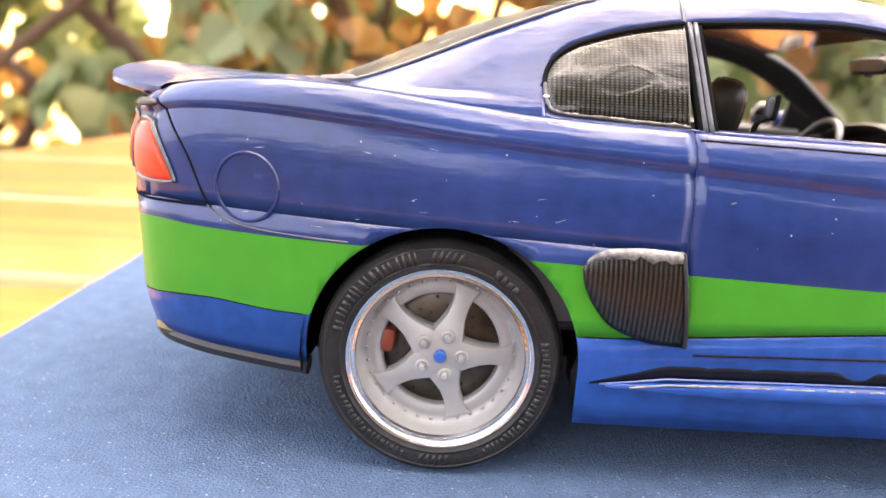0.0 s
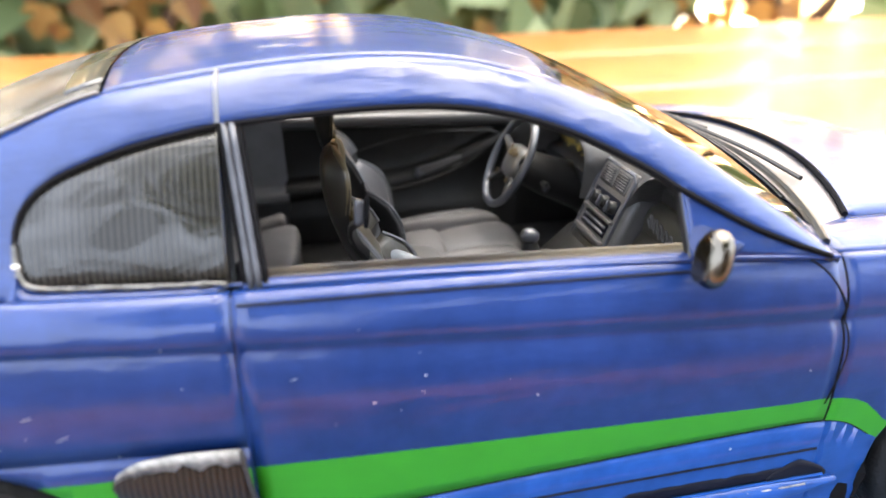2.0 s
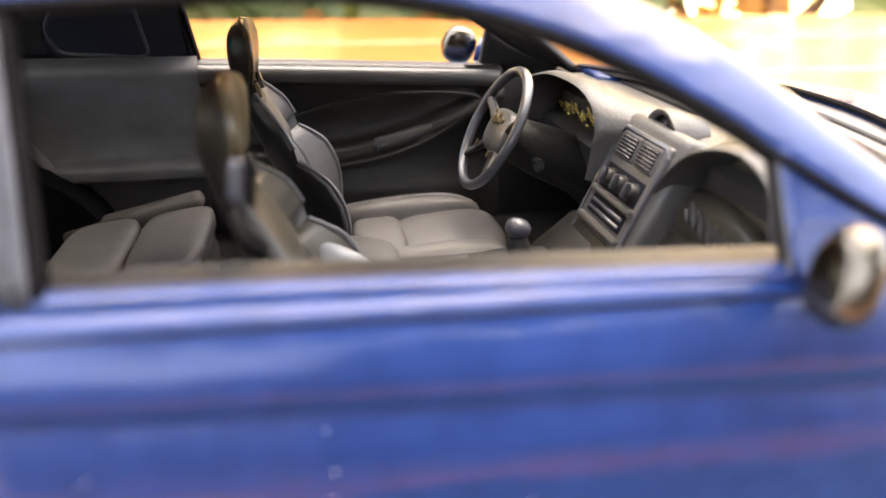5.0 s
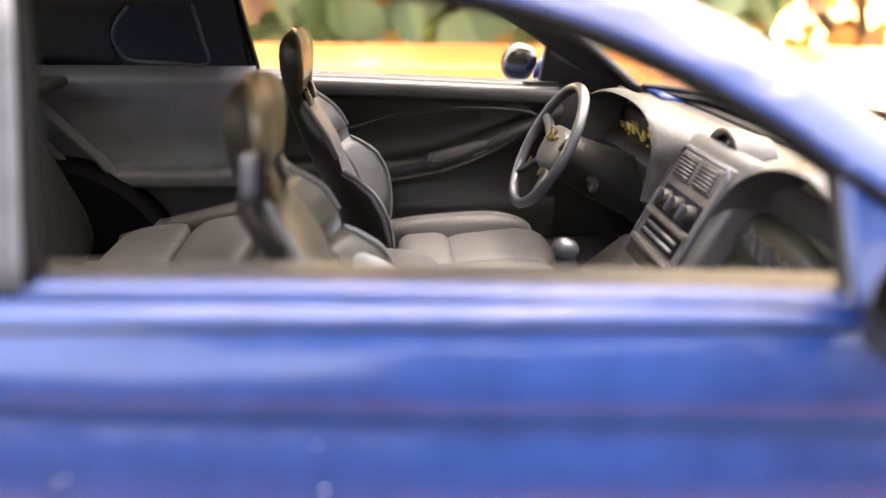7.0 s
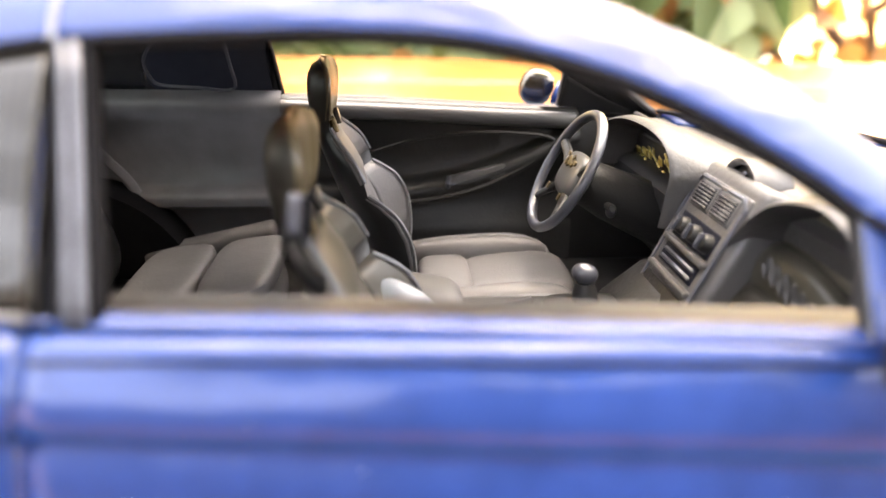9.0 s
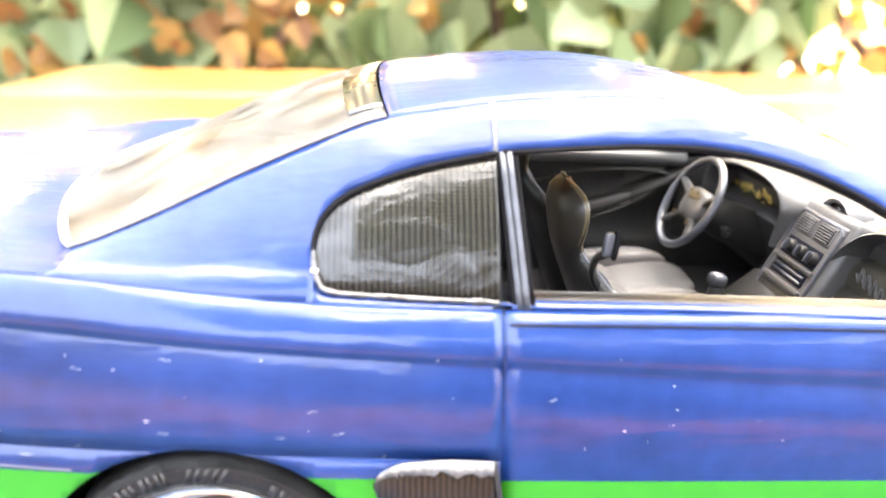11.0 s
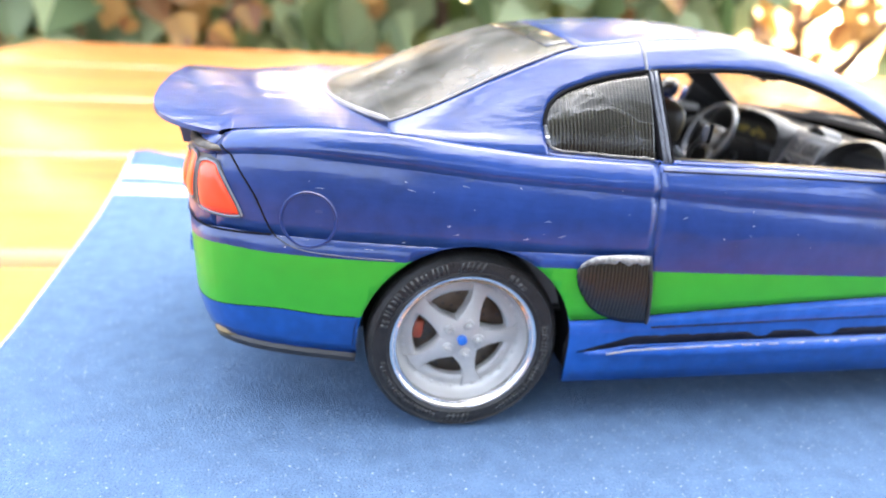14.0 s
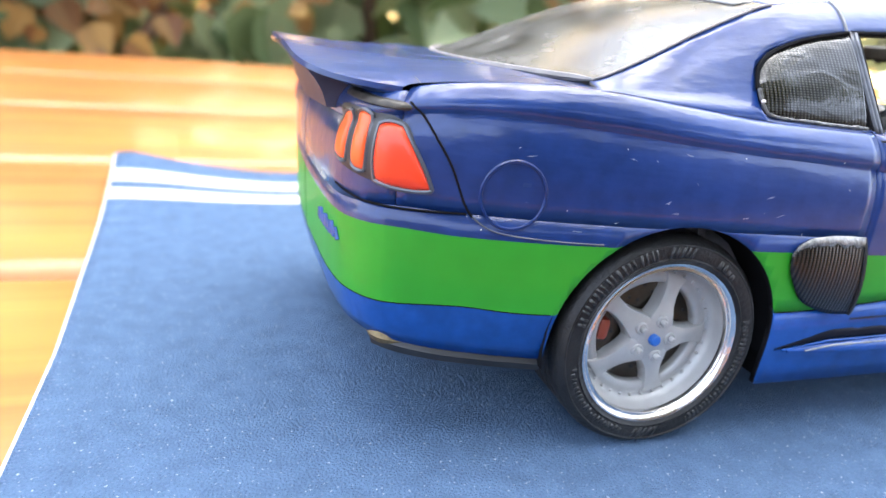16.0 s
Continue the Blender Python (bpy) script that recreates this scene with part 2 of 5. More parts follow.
SCUFF = material("scuffed_silver_edge", (0.15, 0.148, 0.14), 0.35, coat=0.3, var=0.85, scale=1400, bump=0.5, bump_scale=1500)
SLOT = material("deep_navy_slot", (0.002, 0.003, 0.009), 0.5, spec=0.12, var=0.3)
PILLAR = material("grey_pillar_strip", (0.014, 0.016, 0.024), 0.32, spec=0.3, var=0.25)
# body paint darkened: the shade under the spoiler is put into this colour
UNDER = material("shaded_purple_underside", (0.02, 0.018, 0.042), 0.5, spec=0.3, var=0.3, scale=500)
HEADBACK = material("dark_brown_head_shell", (0.024, 0.02, 0.015), 0.38, var=0.3, scale=250)
STRIP = material("silver_pillar_strip", (0.036, 0.039, 0.05), 0.42, metal=0.2, coat=0.2, var=0.5, scale=700)
SIDETRIM = material("satin_side_trim", (0.14, 0.14, 0.146), 0.33, var=0.16, scale=300, bump=0.12, bump_scale=900)
ROLL = material("satin_waist_roll", (0.075, 0.074, 0.075), 0.33, spec=0.45, var=0.16, scale=300)
REARTRIM = material("dark_rear_trim", (0.165, 0.165, 0.176), 0.3, var=0.16, scale=300, bump=0.12, bump_scale=900)
CHROME = material("chrome_foil", (0.74, 0.72, 0.70), 0.16, metal=1.0, var=0.06, bump=0.2, bump_scale=700)
CAPBLUE = material("blue_centre_cap", (0.01, 0.09, 0.36), 0.4)
DISC = material("brake_disc_steel", (0.085, 0.07, 0.055), 0.35, metal=0.9, var=0.4)
CALIPER = material("orange_caliper", (0.19, 0.032, 0.012), 0.4)
LENS = material("red_lamp_lens", (0.72, 0.045, 0.010), 0.3, coat=0.25, spec=0.3, var=0.22, scale=160)
AMBER = material("orange_lamp_lens", (0.75, 0.09, 0.014), 0.3, coat=0.25, spec=0.3, var=0.2, scale=200)
GOLD = material("worn_gilt_foil", (0.10, 0.072, 0.03), 0.4, metal=0.5, var=0.6, scale=1500)
FOIL = material("dark_worn_foil", (0.028, 0.023, 0.017), 0.55, spec=0.3, var=0.9, scale=1300)
ROOFIN = material("lining_with_table_reflection", (0.55, 0.2, 0.045), 0.1, coat=1.0, var=0.4, scale=60)
OLDMIRROR = material("dull_mirror_glass", (0.2, 0.18, 0.14), 0.3, metal=0.6, var=0.4)
SEAL = material("pale_window_seal", (0.17, 0.155, 0.15), 0.55, var=0.25)
GREYTRIM = material("grey_pillar_plastic", (0.05, 0.053, 0.066), 0.3, coat=0.4, var=0.2)
GAP = material("matt_black_gap", (0.006, 0.006, 0.007), 0.95, spec=0.05)
WHITE = material("white_line_print", (0.44, 0.425, 0.37), 0.8, spec=0.1, var=0.04)
DUST = material("white_dust", (0.75, 0.75, 0.72), 0.9)
MATBLUE = felt("blue_felt_mat")
MATEDGE = material("white_mat_edge", (0.45, 0.43, 0.41), 0.8)
CARBON = carbon("carbon_weave")
CARBONFILM = carbon("carbon_under_crinkled_film", True)
FRIT = material("black_glass_band", (0.012, 0.012, 0.013), 0.28, coat=0.4, var=0.5, scale=900)
SILLFOIL = material("dark_crinkled_foil", (0.035, 0.033, 0.03), 0.3, coat=0.5, var=0.9, scale=1300, bump=0.8, bump_scale=1100)
WOOD = wood("varnished_boards")
CLEAR = glass("clear_pane", (0.9, 0.9, 0.88))
SMOKE = dusty("smoked_pane", (0.16, 0.17, 0.15), 0.26)

# ---- building helpers ----


def lin(a, b, n):
    return [a + (b - a) * k / (n - 1) for k in range(n)]


HOME = {}


def thing(name, at, label, category, group="", kind=""):
    ob = new(name)
    ob.empty_display_size = 0.01
    ob.location = Vector(at) * S
    HOME[ob.name] = Vector(at)
    return tagged(ob, label, category, group, kind)


def part(name, bm, mats, parent=None, label="", thick=0.0, sharp=40, at=(0, 0, 0), inside=0):
    """Links a bmesh in full-size car metres as one mesh under a thing or part."""
    if parent and parent.parent and parent.parent.parent:
        parent = parent.parent
    home = HOME[parent.name] if parent else Vector(at)
    bm.transform(Matrix.Scale(S, 4) @ Matrix.Translation(-home))
    me = bpy.data.meshes.new(name)
    bm.to_mesh(me)
    bm.free()
    me.polygons.foreach_set("use_smooth", [True] * len(me.polygons))
    me.set_sharp_from_angle(angle=radians(sharp))
    for m in mats if isinstance(mats, (list, tuple)) else (mats,):
        me.materials.append(m)
    ob = new(name, me)
    if parent:
        ob.parent = parent
    else:
        ob.location = home * S
    HOME[ob.name] = home
    if thick:
        mod = ob.modifiers.new("thickness", "SOLIDIFY")
        mod.thickness, mod.offset = thick * S, -1
        if inside:
            mod.material_offset = mod.material_offset_rim = inside
    return tagged(ob, label) if label else ob


def facing(bm, centre):
    """Turns the faces of an open sheet outward from a point."""
    bm.normal_update()
    if sum(f.normal.dot(f.calc_center_median() - Vector(centre)) * f.calc_area() for f in bm.faces) < 0:
        bmesh.ops.reverse_faces(bm, faces=bm.faces)
    return bm


def grid(bm, rows, mat=0, pick=None, closed=False):
    """Quads through rows of points; pick(i, j) gives the material slot, or None for a hole."""
    vs = [[bm.verts.new(p) for p in r] for r in rows]
    for i in range(len(rows) - 1):
        n = len(rows[i])
        for j in range(n if closed else n - 1):
            k = (j + 1) % n
            slot = mat if pick is None else pick(i, j)
            if slot is None:
                continue
            ring = []
            for v in (vs[i][j], vs[i][k], vs[i + 1][k], vs[i + 1][j]):
                if not any((v.co - w.co).length < 1e-5 for w in ring):
                    ring.append(v)
            if len(ring) > 2:
                bm.faces.new(ring).material_index = slot
    bmesh.ops.remove_doubles(bm, verts=bm.verts, dist=1e-5)
    loose = [v for v in bm.verts if not v.link_faces]
    bmesh.ops.delete(bm, geom=loose, context="VERTS")
    return bm


def spline(pts, n=8):
    """A smooth curve through points (Catmull-Rom)."""
    p = [Vector(q) for q in pts]
    p = [p[0] * 2 - p[1], *p, p[-1] * 2 - p[-2]]
    out = []
    for a, b, c, d in zip(p, p[1:], p[2:], p[3:]):
        for k in range(n):
            t = k / n
            out.append(0.5 * (2 * b + (c - a) * t + (2 * a - 5 * b + 4 * c - d) * t * t + (3 * b - a - 3 * c + d) * t ** 3))
    return [*out, p[-2]]


def tube(bm, pts, r, sides=8, mat=0, flat=1.0):
    """A rod along points; r is one radius or one for each point."""
    pts = [Vector(p) for p in pts]
    rings = []
    for i, p in enumerate(pts):
        d = (pts[min(i + 1, len(pts) - 1)] - pts[max(i - 1, 0)]).normalized()
        a = d.orthogonal().normalized() if i == 0 else (last - d * last.dot(d)).normalized()
        last = a
        b = d.cross(a)
        rr = r[i] if isinstance(r, (list, tuple)) else r
        rings.append([p + rr * (math.cos(2 * math.pi * k / sides) * a + flat * math.sin(2 * math.pi * k / sides) * b) for k in range(sides)])
    grid(bm, rings, mat, closed=True)
    for ring in (rings[0], rings[-1]):
        bm.faces.new([bm.verts.new(q) for q in ring]).material_index = mat
    bmesh.ops.remove_doubles(bm, verts=bm.verts, dist=1e-6)
    bmesh.ops.recalc_face_normals(bm, faces=bm.faces)
    return bm


def box(bm, size, m=Matrix(), bevel=0.01, seg=2):
    """A box with rounded edges."""
    tmp = bmesh.new()
    bmesh.ops.create_cube(tmp, size=1, matrix=Matrix.Diagonal((*size, 1)))
    if bevel:
        bmesh.ops.bevel(tmp, geom=tmp.edges[:], offset=min(bevel, min(size) * 0.45), segments=seg, affect="EDGES", profile=0.5)
    tmp.transform(m)
    me = bpy.data.meshes.new("tmp")
    tmp.to_mesh(me)
    tmp.free()
    bm.from_mesh(me)
    bpy.data.meshes.remove(me)
    return bm


def lathe(bm, profile, sides=48, m=Matrix(), mat=0):
    """Turns (radius, along) about the local y axis."""
    rows = [[m @ Vector((r * math.cos(2 * math.pi * k / sides), y, r * math.sin(2 * math.pi * k / sides))) for k in range(sides)] for r, y in profile]
    grid(bm, rows, mat, closed=True)
    bmesh.ops.recalc_face_normals(bm, faces=bm.faces)
    return bm


def lump(bm, size, m=Matrix(), power=3.0, nu=20, nv=12):
    """A cushion: a rounded block of super-ellipsoid form."""
    def sp(v, e):
        return math.copysign(abs(v) ** e, v)
    rows = []
    for i in range(nv + 1):
        a = -math.pi / 2 + math.pi * i / nv
        rows.append([m @ Vector((size[0] / 2 * sp(math.cos(a), 2 / power) * sp(math.cos(2 * math.pi * k / nu), 2 / power),
                                 size[1] / 2 * sp(math.cos(a), 2 / power) * sp(math.sin(2 * math.pi * k / nu), 2 / power),
                                 size[2] / 2 * sp(math.sin(a), 2 / power))) for k in range(nu)])
    grid(bm, rows, closed=True)
    bmesh.ops.recalc_face_normals(bm, faces=bm.faces)
    return bm


def B():
    return bmesh.new()


def curve(*pairs):
    """A height along x, smooth between the pairs given."""
    xs, zs = [p[0] for p in pairs], [p[1] for p in pairs]
    return lambda x: float(np.interp(x, xs, zs))


def soft_curve(*pairs):
    pts = spline([(x, 0, z) for x, z in pairs], 8)
    xs, zs = [p.x for p in pts], [p.z for p in pts]
    return lambda x: float(np.interp(x, xs, zs))


# ---- the car's form: outline in plan, and heights along it ----
PLAN = spline([(-0.945, 0.0, 0), (-0.94, 0.25, 0), (-0.93, 0.48, 0), (-0.905, 0.64, 0), (-0.845, 0.755, 0), (-0.75, 0.817, 0), (-0.6, 0.856, 0), (-0.37, 0.885, 0), (0.0, 0.905, 0),
               (0.5, 0.91, 0), (1.0, 0.905, 0), (1.6, 0.897, 0), (2.0, 0.893, 0), (2.42, 0.89, 0), (2.8, 0.85, 0), (3.06, 0.75, 0), (3.22, 0.58, 0), (3.3, 0.3, 0), (3.32, 0.0, 0)], 10)
REAR_X, FRONT_X, ARCH_Z, ARCH_R, FRONT_R = 0.0, 2.43, 0.335, 0.366, 0.385
z_bottom = curve((-0.95, 0.352), (-0.8, 0.342), (-0.64, 0.324), (-0.366, 0.298), (-0.36, 0.29), (0.36, 0.176), (2.05, 0.176), (2.8, 0.2), (3.3, 0.24))
z_low = soft_curve((-0.95, 0.445), (-0.86, 0.454), (-0.64, 0.466), (-0.37, 0.443), (0.35, 0.43), (0.65, 0.445), (1.19, 0.48), (1.64, 0.502), (1.87, 0.507), (1.97, 0.486), (2.04, 0.44), (2.2, 0.38), (2.8, 0.38), (3.32, 0.38))
z_high = soft_curve((-0.95, 0.655), (-0.8, 0.672), (-0.62, 0.66), (-0.25, 0.643), (0.25, 0.628), (0.63, 0.612), (1.01, 0.597), (1.72, 0.575), (1.89, 0.574), (1.99, 0.55), (2.07, 0.48), (2.2, 0.42), (2.8, 0.42), (3.32, 0.42))
z_crease = soft_curve((-0.95, 0.9), (-0.8, 0.95), (-0.58, 0.965), (-0.25, 0.94), (0.08, 0.905), (0.6, 0.862), (0.97, 0.83), (1.55, 0.785), (1.9, 0.765), (2.42, 0.74), (3.0, 0.66), (3.32, 0.6))
z_belt = soft_curve((-0.95, 1.0), (-0.8, 1.015), (-0.74, 1.03), (-0.5, 1.05), (-0.27, 1.042), (-0.09, 1.022), (0.08, 1.003), (0.23, 0.988), (0.62, 0.968), (1.0, 0.955), (1.55, 0.932), (1.9, 0.91), (2.42, 0.885), (2.9, 0.82), (3.15, 0.74), (3.32, 0.7))


PROFILE_F = [0, 0.5, 1, 1.6, 2, 2.5, 2.62, 2.72, 2.8, 2.87, 2.93, 2.97, 3, 3.03, 3.08, 3.14, 3.2, 3.26, 3.33, 3.42, 3.54, 3.66, 3.78, 3.88, 3.95, 4]
PROFILE_IN = [0.035, 0.02, 0.012, 0.0060, 0.0032, 0.0008, 0.0012, 0.0032, 0.0062, 0.0102, 0.0152, 0.0195, 0.0226, 0.0240, 0.0226, 0.0200, 0.0178, 0.0168, 0.0172, 0.0196, 0.0252, 0.0328, 0.0420, 0.0515, 0.0600, 0.0715]


def inset(f, x):
    """How far the side lies inside its widest line: f runs 0 (bottom), 1, 2 (stripe), 3 (crease), 4 (belt)."""
    return float(np.interp(f, PROFILE_F, PROFILE_IN))


def height(f, x):
    marks = [z_bottom(x), z_low(x), z_high(x), z_crease(x), z_belt(x)]
    return float(np.interp(f, range(5), marks))


def level(z, x):
    marks = [z_bottom(x), z_low(x), z_high(x), z_crease(x), z_belt(x)]
    return float(np.interp(z, marks, range(5)))


def inward(i):
    a, b = PLAN[max(i - 1, 0)], PLAN[min(i + 1, len(PLAN) - 1)]
    d = (b - a).normalized()
    return Vector((d.y, -d.x, 0))


PLAN_X = [p.x for p in PLAN]
PLAN_Y = [p.y for p in PLAN]
IN_X = [inward(i).x for i in range(len(PLAN))]
IN_Y = [inward(i).y for i in range(len(PLAN))]
ARC = [0.0]
for a, b in zip(PLAN, PLAN[1:]):
    ARC.append(ARC[-1] + (b - a).length)


def on_side(x, z, side=-1, proud=0.0):
    """The point of the body's side at x and height z; side -1 is the car's right."""
    o = inset(level(z, x), x) - proud
    ix, iy = np.interp(x, PLAN_X, IN_X), np.interp(x, PLAN_X, IN_Y)
    return Vector((x + o * ix, side * (np.interp(x, PLAN_X, PLAN_Y) + o * iy), z))


def on_arc(a, z, side=-1, proud=0.0):
    """The same by the way along the outline from the middle of the tail."""
    x = float(np.interp(a, ARC, PLAN_X))
    o = inset(level(z, x), x) - proud
    return Vector((x + o * np.interp(a, ARC, IN_X), side * (np.interp(a, ARC, PLAN_Y) + o * np.interp(a, ARC, IN_Y)), z))


def arc_of(x):
    return float(np.interp(x, PLAN_X, ARC))


def arch(x):
    """Height of the wheel openings' edge, or -1."""
    for c, r in ((REAR_X, ARCH_R), (FRONT_X, FRONT_R)):
        if abs(x - c) < r:
            return ARCH_Z + math.sqrt(r * r - (x - c) ** 2)
        if abs(abs(x - c) - r) < 1e-6:
            return ARCH_Z
    return -1


LEVELS = sorted({*PROFILE_F, 0.25, 0.75, 1.25, 1.8, 2.2, 2.35})


def side_panel(x0, x1, f0=0.0, f1=4.0, side=-1, slots=None, step=0.03, open_arch=True):
    """A piece of the body's side between two stations; slots(x, f) gives its paint."""
    xs = set(lin(x0, x1, max(2, round((x1 - x0) / step))))
    if x0 < -0.9:
        xs |= {float(np.interp(a, ARC, PLAN_X)) for a in lin(0.0001, arc_of(-0.6), 40)}
        xs = {x for x in xs if x0 <= x <= x1}
    if x1 > 3.1:
        xs |= {float(np.interp(a, ARC, PLAN_X)) for a in lin(arc_of(2.9), ARC[-1] - 0.0001, 36)}
    stations = []
    for c, r in ((REAR_X, ARCH_R), (FRONT_X, FRONT_R)):
        if open_arch:
            xs = {x for x in xs if abs(x - c) > r + 0.004 or not x0 - 1 < x < x1 + 1}
            ring = [c - r * math.cos(math.pi * k / 40) for k in range(41)]
            for k, x in enumerate(ring):
                if x0 - 1e-6 <= x <= x1 + 1e-6:
                    stations.append((x, True))
                    if k in (0, 40):
                        stations.append((x, False))
    stations += [(x, False) for x in xs]
    for x in (x0, x1):
        if not any(abs(s[0] - x) < 1e-6 for s in stations):
            stations.append((x, arch(x) > 0))
    cs = {REAR_X - ARCH_R: 1, FRONT_X - FRONT_R: 1}
    stations.sort(key=lambda s: (round(s[0], 6), s[1] if any(abs(s[0] - c) < 1e-6 for c in cs) else not s[1]))
    fs = sorted({f for f in LEVELS if f0 < f < f1} | {f0, f1})
    rows = []
    for x, cut in stations:
        low = arch(x) if cut else -1
        a = arc_of(x)
        rows.append([on_arc(a, max(height(f, x), low), side) for f in fs])
    bm = B()
    vs_pick = (lambda i, j: slots(0.5 * (stations[i][0] + stations[i + 1][0]), 0.5 * (fs[j] + fs[j + 1]))) if slots else None
    grid(bm, rows, 0, vs_pick)
    return facing(bm, (1.1, 0, 0.6))


# ---- table, mat ----
TABLE_Z = -0.06
table = thing("garden_table", (0, 5, TABLE_Z), "orange varnished wooden table of wide boards", "table")
lines = [-2.6, -1.0, 0.92, 3.3, 6.1, 9.2, 12.7]
for y0, y1 in zip(lines, lines[1:]):
    bm = box(B(), (22.0, y1 - y0 - 0.03, 0.8), pose(4.8, (y0 + y1) / 2, TABLE_Z - 0.4), 0.15, 6)
    part("board", bm, WOOD, table)
bm = box(B(), (21.2, 14.6, 0.5), pose(4.8, 5.05, TABLE_Z - 1.1), 0.05)
part("frame", bm, WOOD, table)


def mat_height(x, y):
    """The mat lies flat but for its curled corner."""
    c = max(0.0, 1 - math.hypot((x + 1.85) * 1.1, (y - 2.8) * 0.75) / 1.25)
    return 0.15 * c * c + 0.003 * noise.noise((x * 1.2, y * 1.2, 0))


mat_thing = thing("felt_mat", (0, 0, 0), "blue felt mat with white stripes and one curled corner", "mat")
xs = sorted({*lin(-1.84, -0.01, 40), *lin(0, 6.0, 30)})
ys = sorted({*lin(-1.88, 0.6, 20), *lin(0.6, 2.72, 36)})


def mat_edge(y):
    return -1.765 - 0.165 * max(0, y) / 2.8 + 0.02 * max(0, -y) / 2


def mat_point(x, y, up=0.0):
    xx = x if x > -1.2 else x + (mat_edge(y) + 1.84) * (-(x + 1.2) / 0.64)
    return Vector((xx, y + 0.03 * math.sin(xx * 0.9), mat_height(xx, y) + up))


bm = grid(B(), [[mat_point(x, y) for x in xs] for y in ys])
part("cloth", facing(bm, (0, 0, -9)), MATBLUE, mat_thing, thick=0.035)
for y0, y1 in ((1.87, 2.05), (2.18, 2.39)):
    bm = grid(B(), [[mat_point(x, y, 0.004) for x in xs] for y in lin(y0, y1, 6)])
    part("stripe", facing(bm, (0, 0, -9)), WHITE, mat_thing, "white printed stripe")
bm = B()
tube(bm, [mat_point(-1.842, y, -0.015) for y in lin(-1.88, 2.72, 60)], 0.014, 6)
part("edge", bm, MATEDGE, mat_thing, "pale cut edge")

# ---- the car ----
car = thing("model_car", (1.1, 0, 0), "dark blue scale model coupe with green stripe on a mat", "model car")


def paint(x, f):
    return 2 if f < 1 else (1 if f < 2 and x < 2.12 else 0)


PAINTS = [BLUE, GREEN, SKIRT, GAP]
TOP = 2.2
for side in (-1, 1):
    bm = side_panel(-0.80, 0.608, TOP, 4.0, side, paint)
    other = side_panel(-0.05, 0.608, 1.0, TOP, side, paint)
    me = bpy.data.meshes.new("tmp")
    other.to_mesh(me), bm.from_mesh(me), bpy.data.meshes.remove(me), other.free()
    part("quarter_panel", bm, PAINTS, car, "dark blue rear wing with green stripe", 0.02, inside=3)
    door = part("door", side_panel(0.614, 1.897, 1.0, 4.0, side, paint), PAINTS, car, "dark blue door with green stripe", 0.02, inside=3)
    fender = part("front_wing", side_panel(1.903, 2.9, 0.0, 4.0, side, paint), PAINTS, car, "dark blue front wing", 0.02, inside=3)
    part("front_bumper", side_panel(2.905, 3.3199, 0.0, 4.0, side, paint), PAINTS, car, "", 0.02, inside=3)
    skirt = part("side_skirt", side_panel(0.0, 2.06, 0.0, 0.99, side, paint), PAINTS, car, "glossy mid-blue sill skirt", 0.02, inside=3)
    part("rear_bumper", side_panel(-0.9449, -0.052, 0.0, TOP, side, paint), PAINTS, car, "rear bumper with green band over blue", 0.02, inside=3)
    part("tail_panel", side_panel(-0.9449, -0.803, TOP, 3.9, side, lambda x, f: 0), BLUE, car, "dark blue tail panel", 0.02)
    # the sill's blade; a dark sheet paints the shaded slot over it
    bm = B()
    xs_ = lin(0.44, 1.97, 30)
    tube(bm, [on_side(x, 0.30 + 0.02 * (x - 0.44) / 1.5, side, 0.008) for x in xs_], [0.006 + 0.022 * math.sin(math.pi * min(1, (x - 0.43) / 0.5) / 2) * min(1, (2.0 - x) / 0.2) for x in xs_], 10, 0, 0.7)
    part("sill_blade", bm, SKIRT, skirt)
    rows = []
    for x in lin(0.40, 1.93, 120):
        lo = 0.302 + 0.026 * min(1, max(0, x - 0.40) / 0.2) + 0.012 * (x - 0.6)
        full = min(1, max(0, (x - 0.40) / 0.2)) * min(1, max(0.02, (1.95 - x) / 0.05))
        chip = 0.022 * math.exp(-((x - 1.10) / 0.035) ** 4) + 0.026 * math.exp(-((x - 1.36) / 0.05) ** 4) + 0.010 * max(0, noise.noise((x * 26, 5.1, side)) - 0.1)
        hi = lo + 0.004 + full * max(0.003, 0.030 - chip)
        rows.append([on_side(x, z, side, 0.0022) for z in lin(lo, hi, 4)])
    part("sill_slot_shade", facing(grid(B(), rows), (1, 0, 0.3)), SLOT, skirt, "dark sheet painted as the shaded slot over the sill", 0.004)
    bm = B()
    tube(bm, [r[0] + Vector((0, side * 0.004, -0.003)) for r in rows[2:]], 0.0045, 6)
    part("slot_lip", bm, SKIRT, skirt)
    bm = B()
    tube(bm, [r[0] + Vector((0, side * 0.0155, -0.014)) for r in rows[8:-4]], [max(0.0006, 0.0028 + 0.0022 * noise.noise((k * 0.35, 7.0, side))) for k in range(len(rows) - 12)], 6)
    part("pale_edge", bm, SCUFF, skirt, "thin pale edge of the sill blade")
    # dark tube drawn for the shade in the groove above the slot
    bm = B()
    tube(bm, [on_side(x, 0.392 + 0.03 * (x - 0.5) / 1.4, side, 0.0) for x in lin(0.66, 1.90, 40)], 0.0035, 6)
    part("sill_crease", bm, SLOT, skirt)
    rows = [[on_side(x, 0.335 + (0.012 + 0.050 * (1 - abs(2 * (x - 1.86) / 0.16)) ** 0.7) * t, side, 0.0045) for t in lin(0, 1, 4)] for x in lin(1.781, 1.939, 16)]
    part("sill_vent_shade", facing(grid(B(), rows), (1, 0, 0.3)), SLOT, skirt, "dark sheet painted as the shaded end of the sill slot", 0.004)
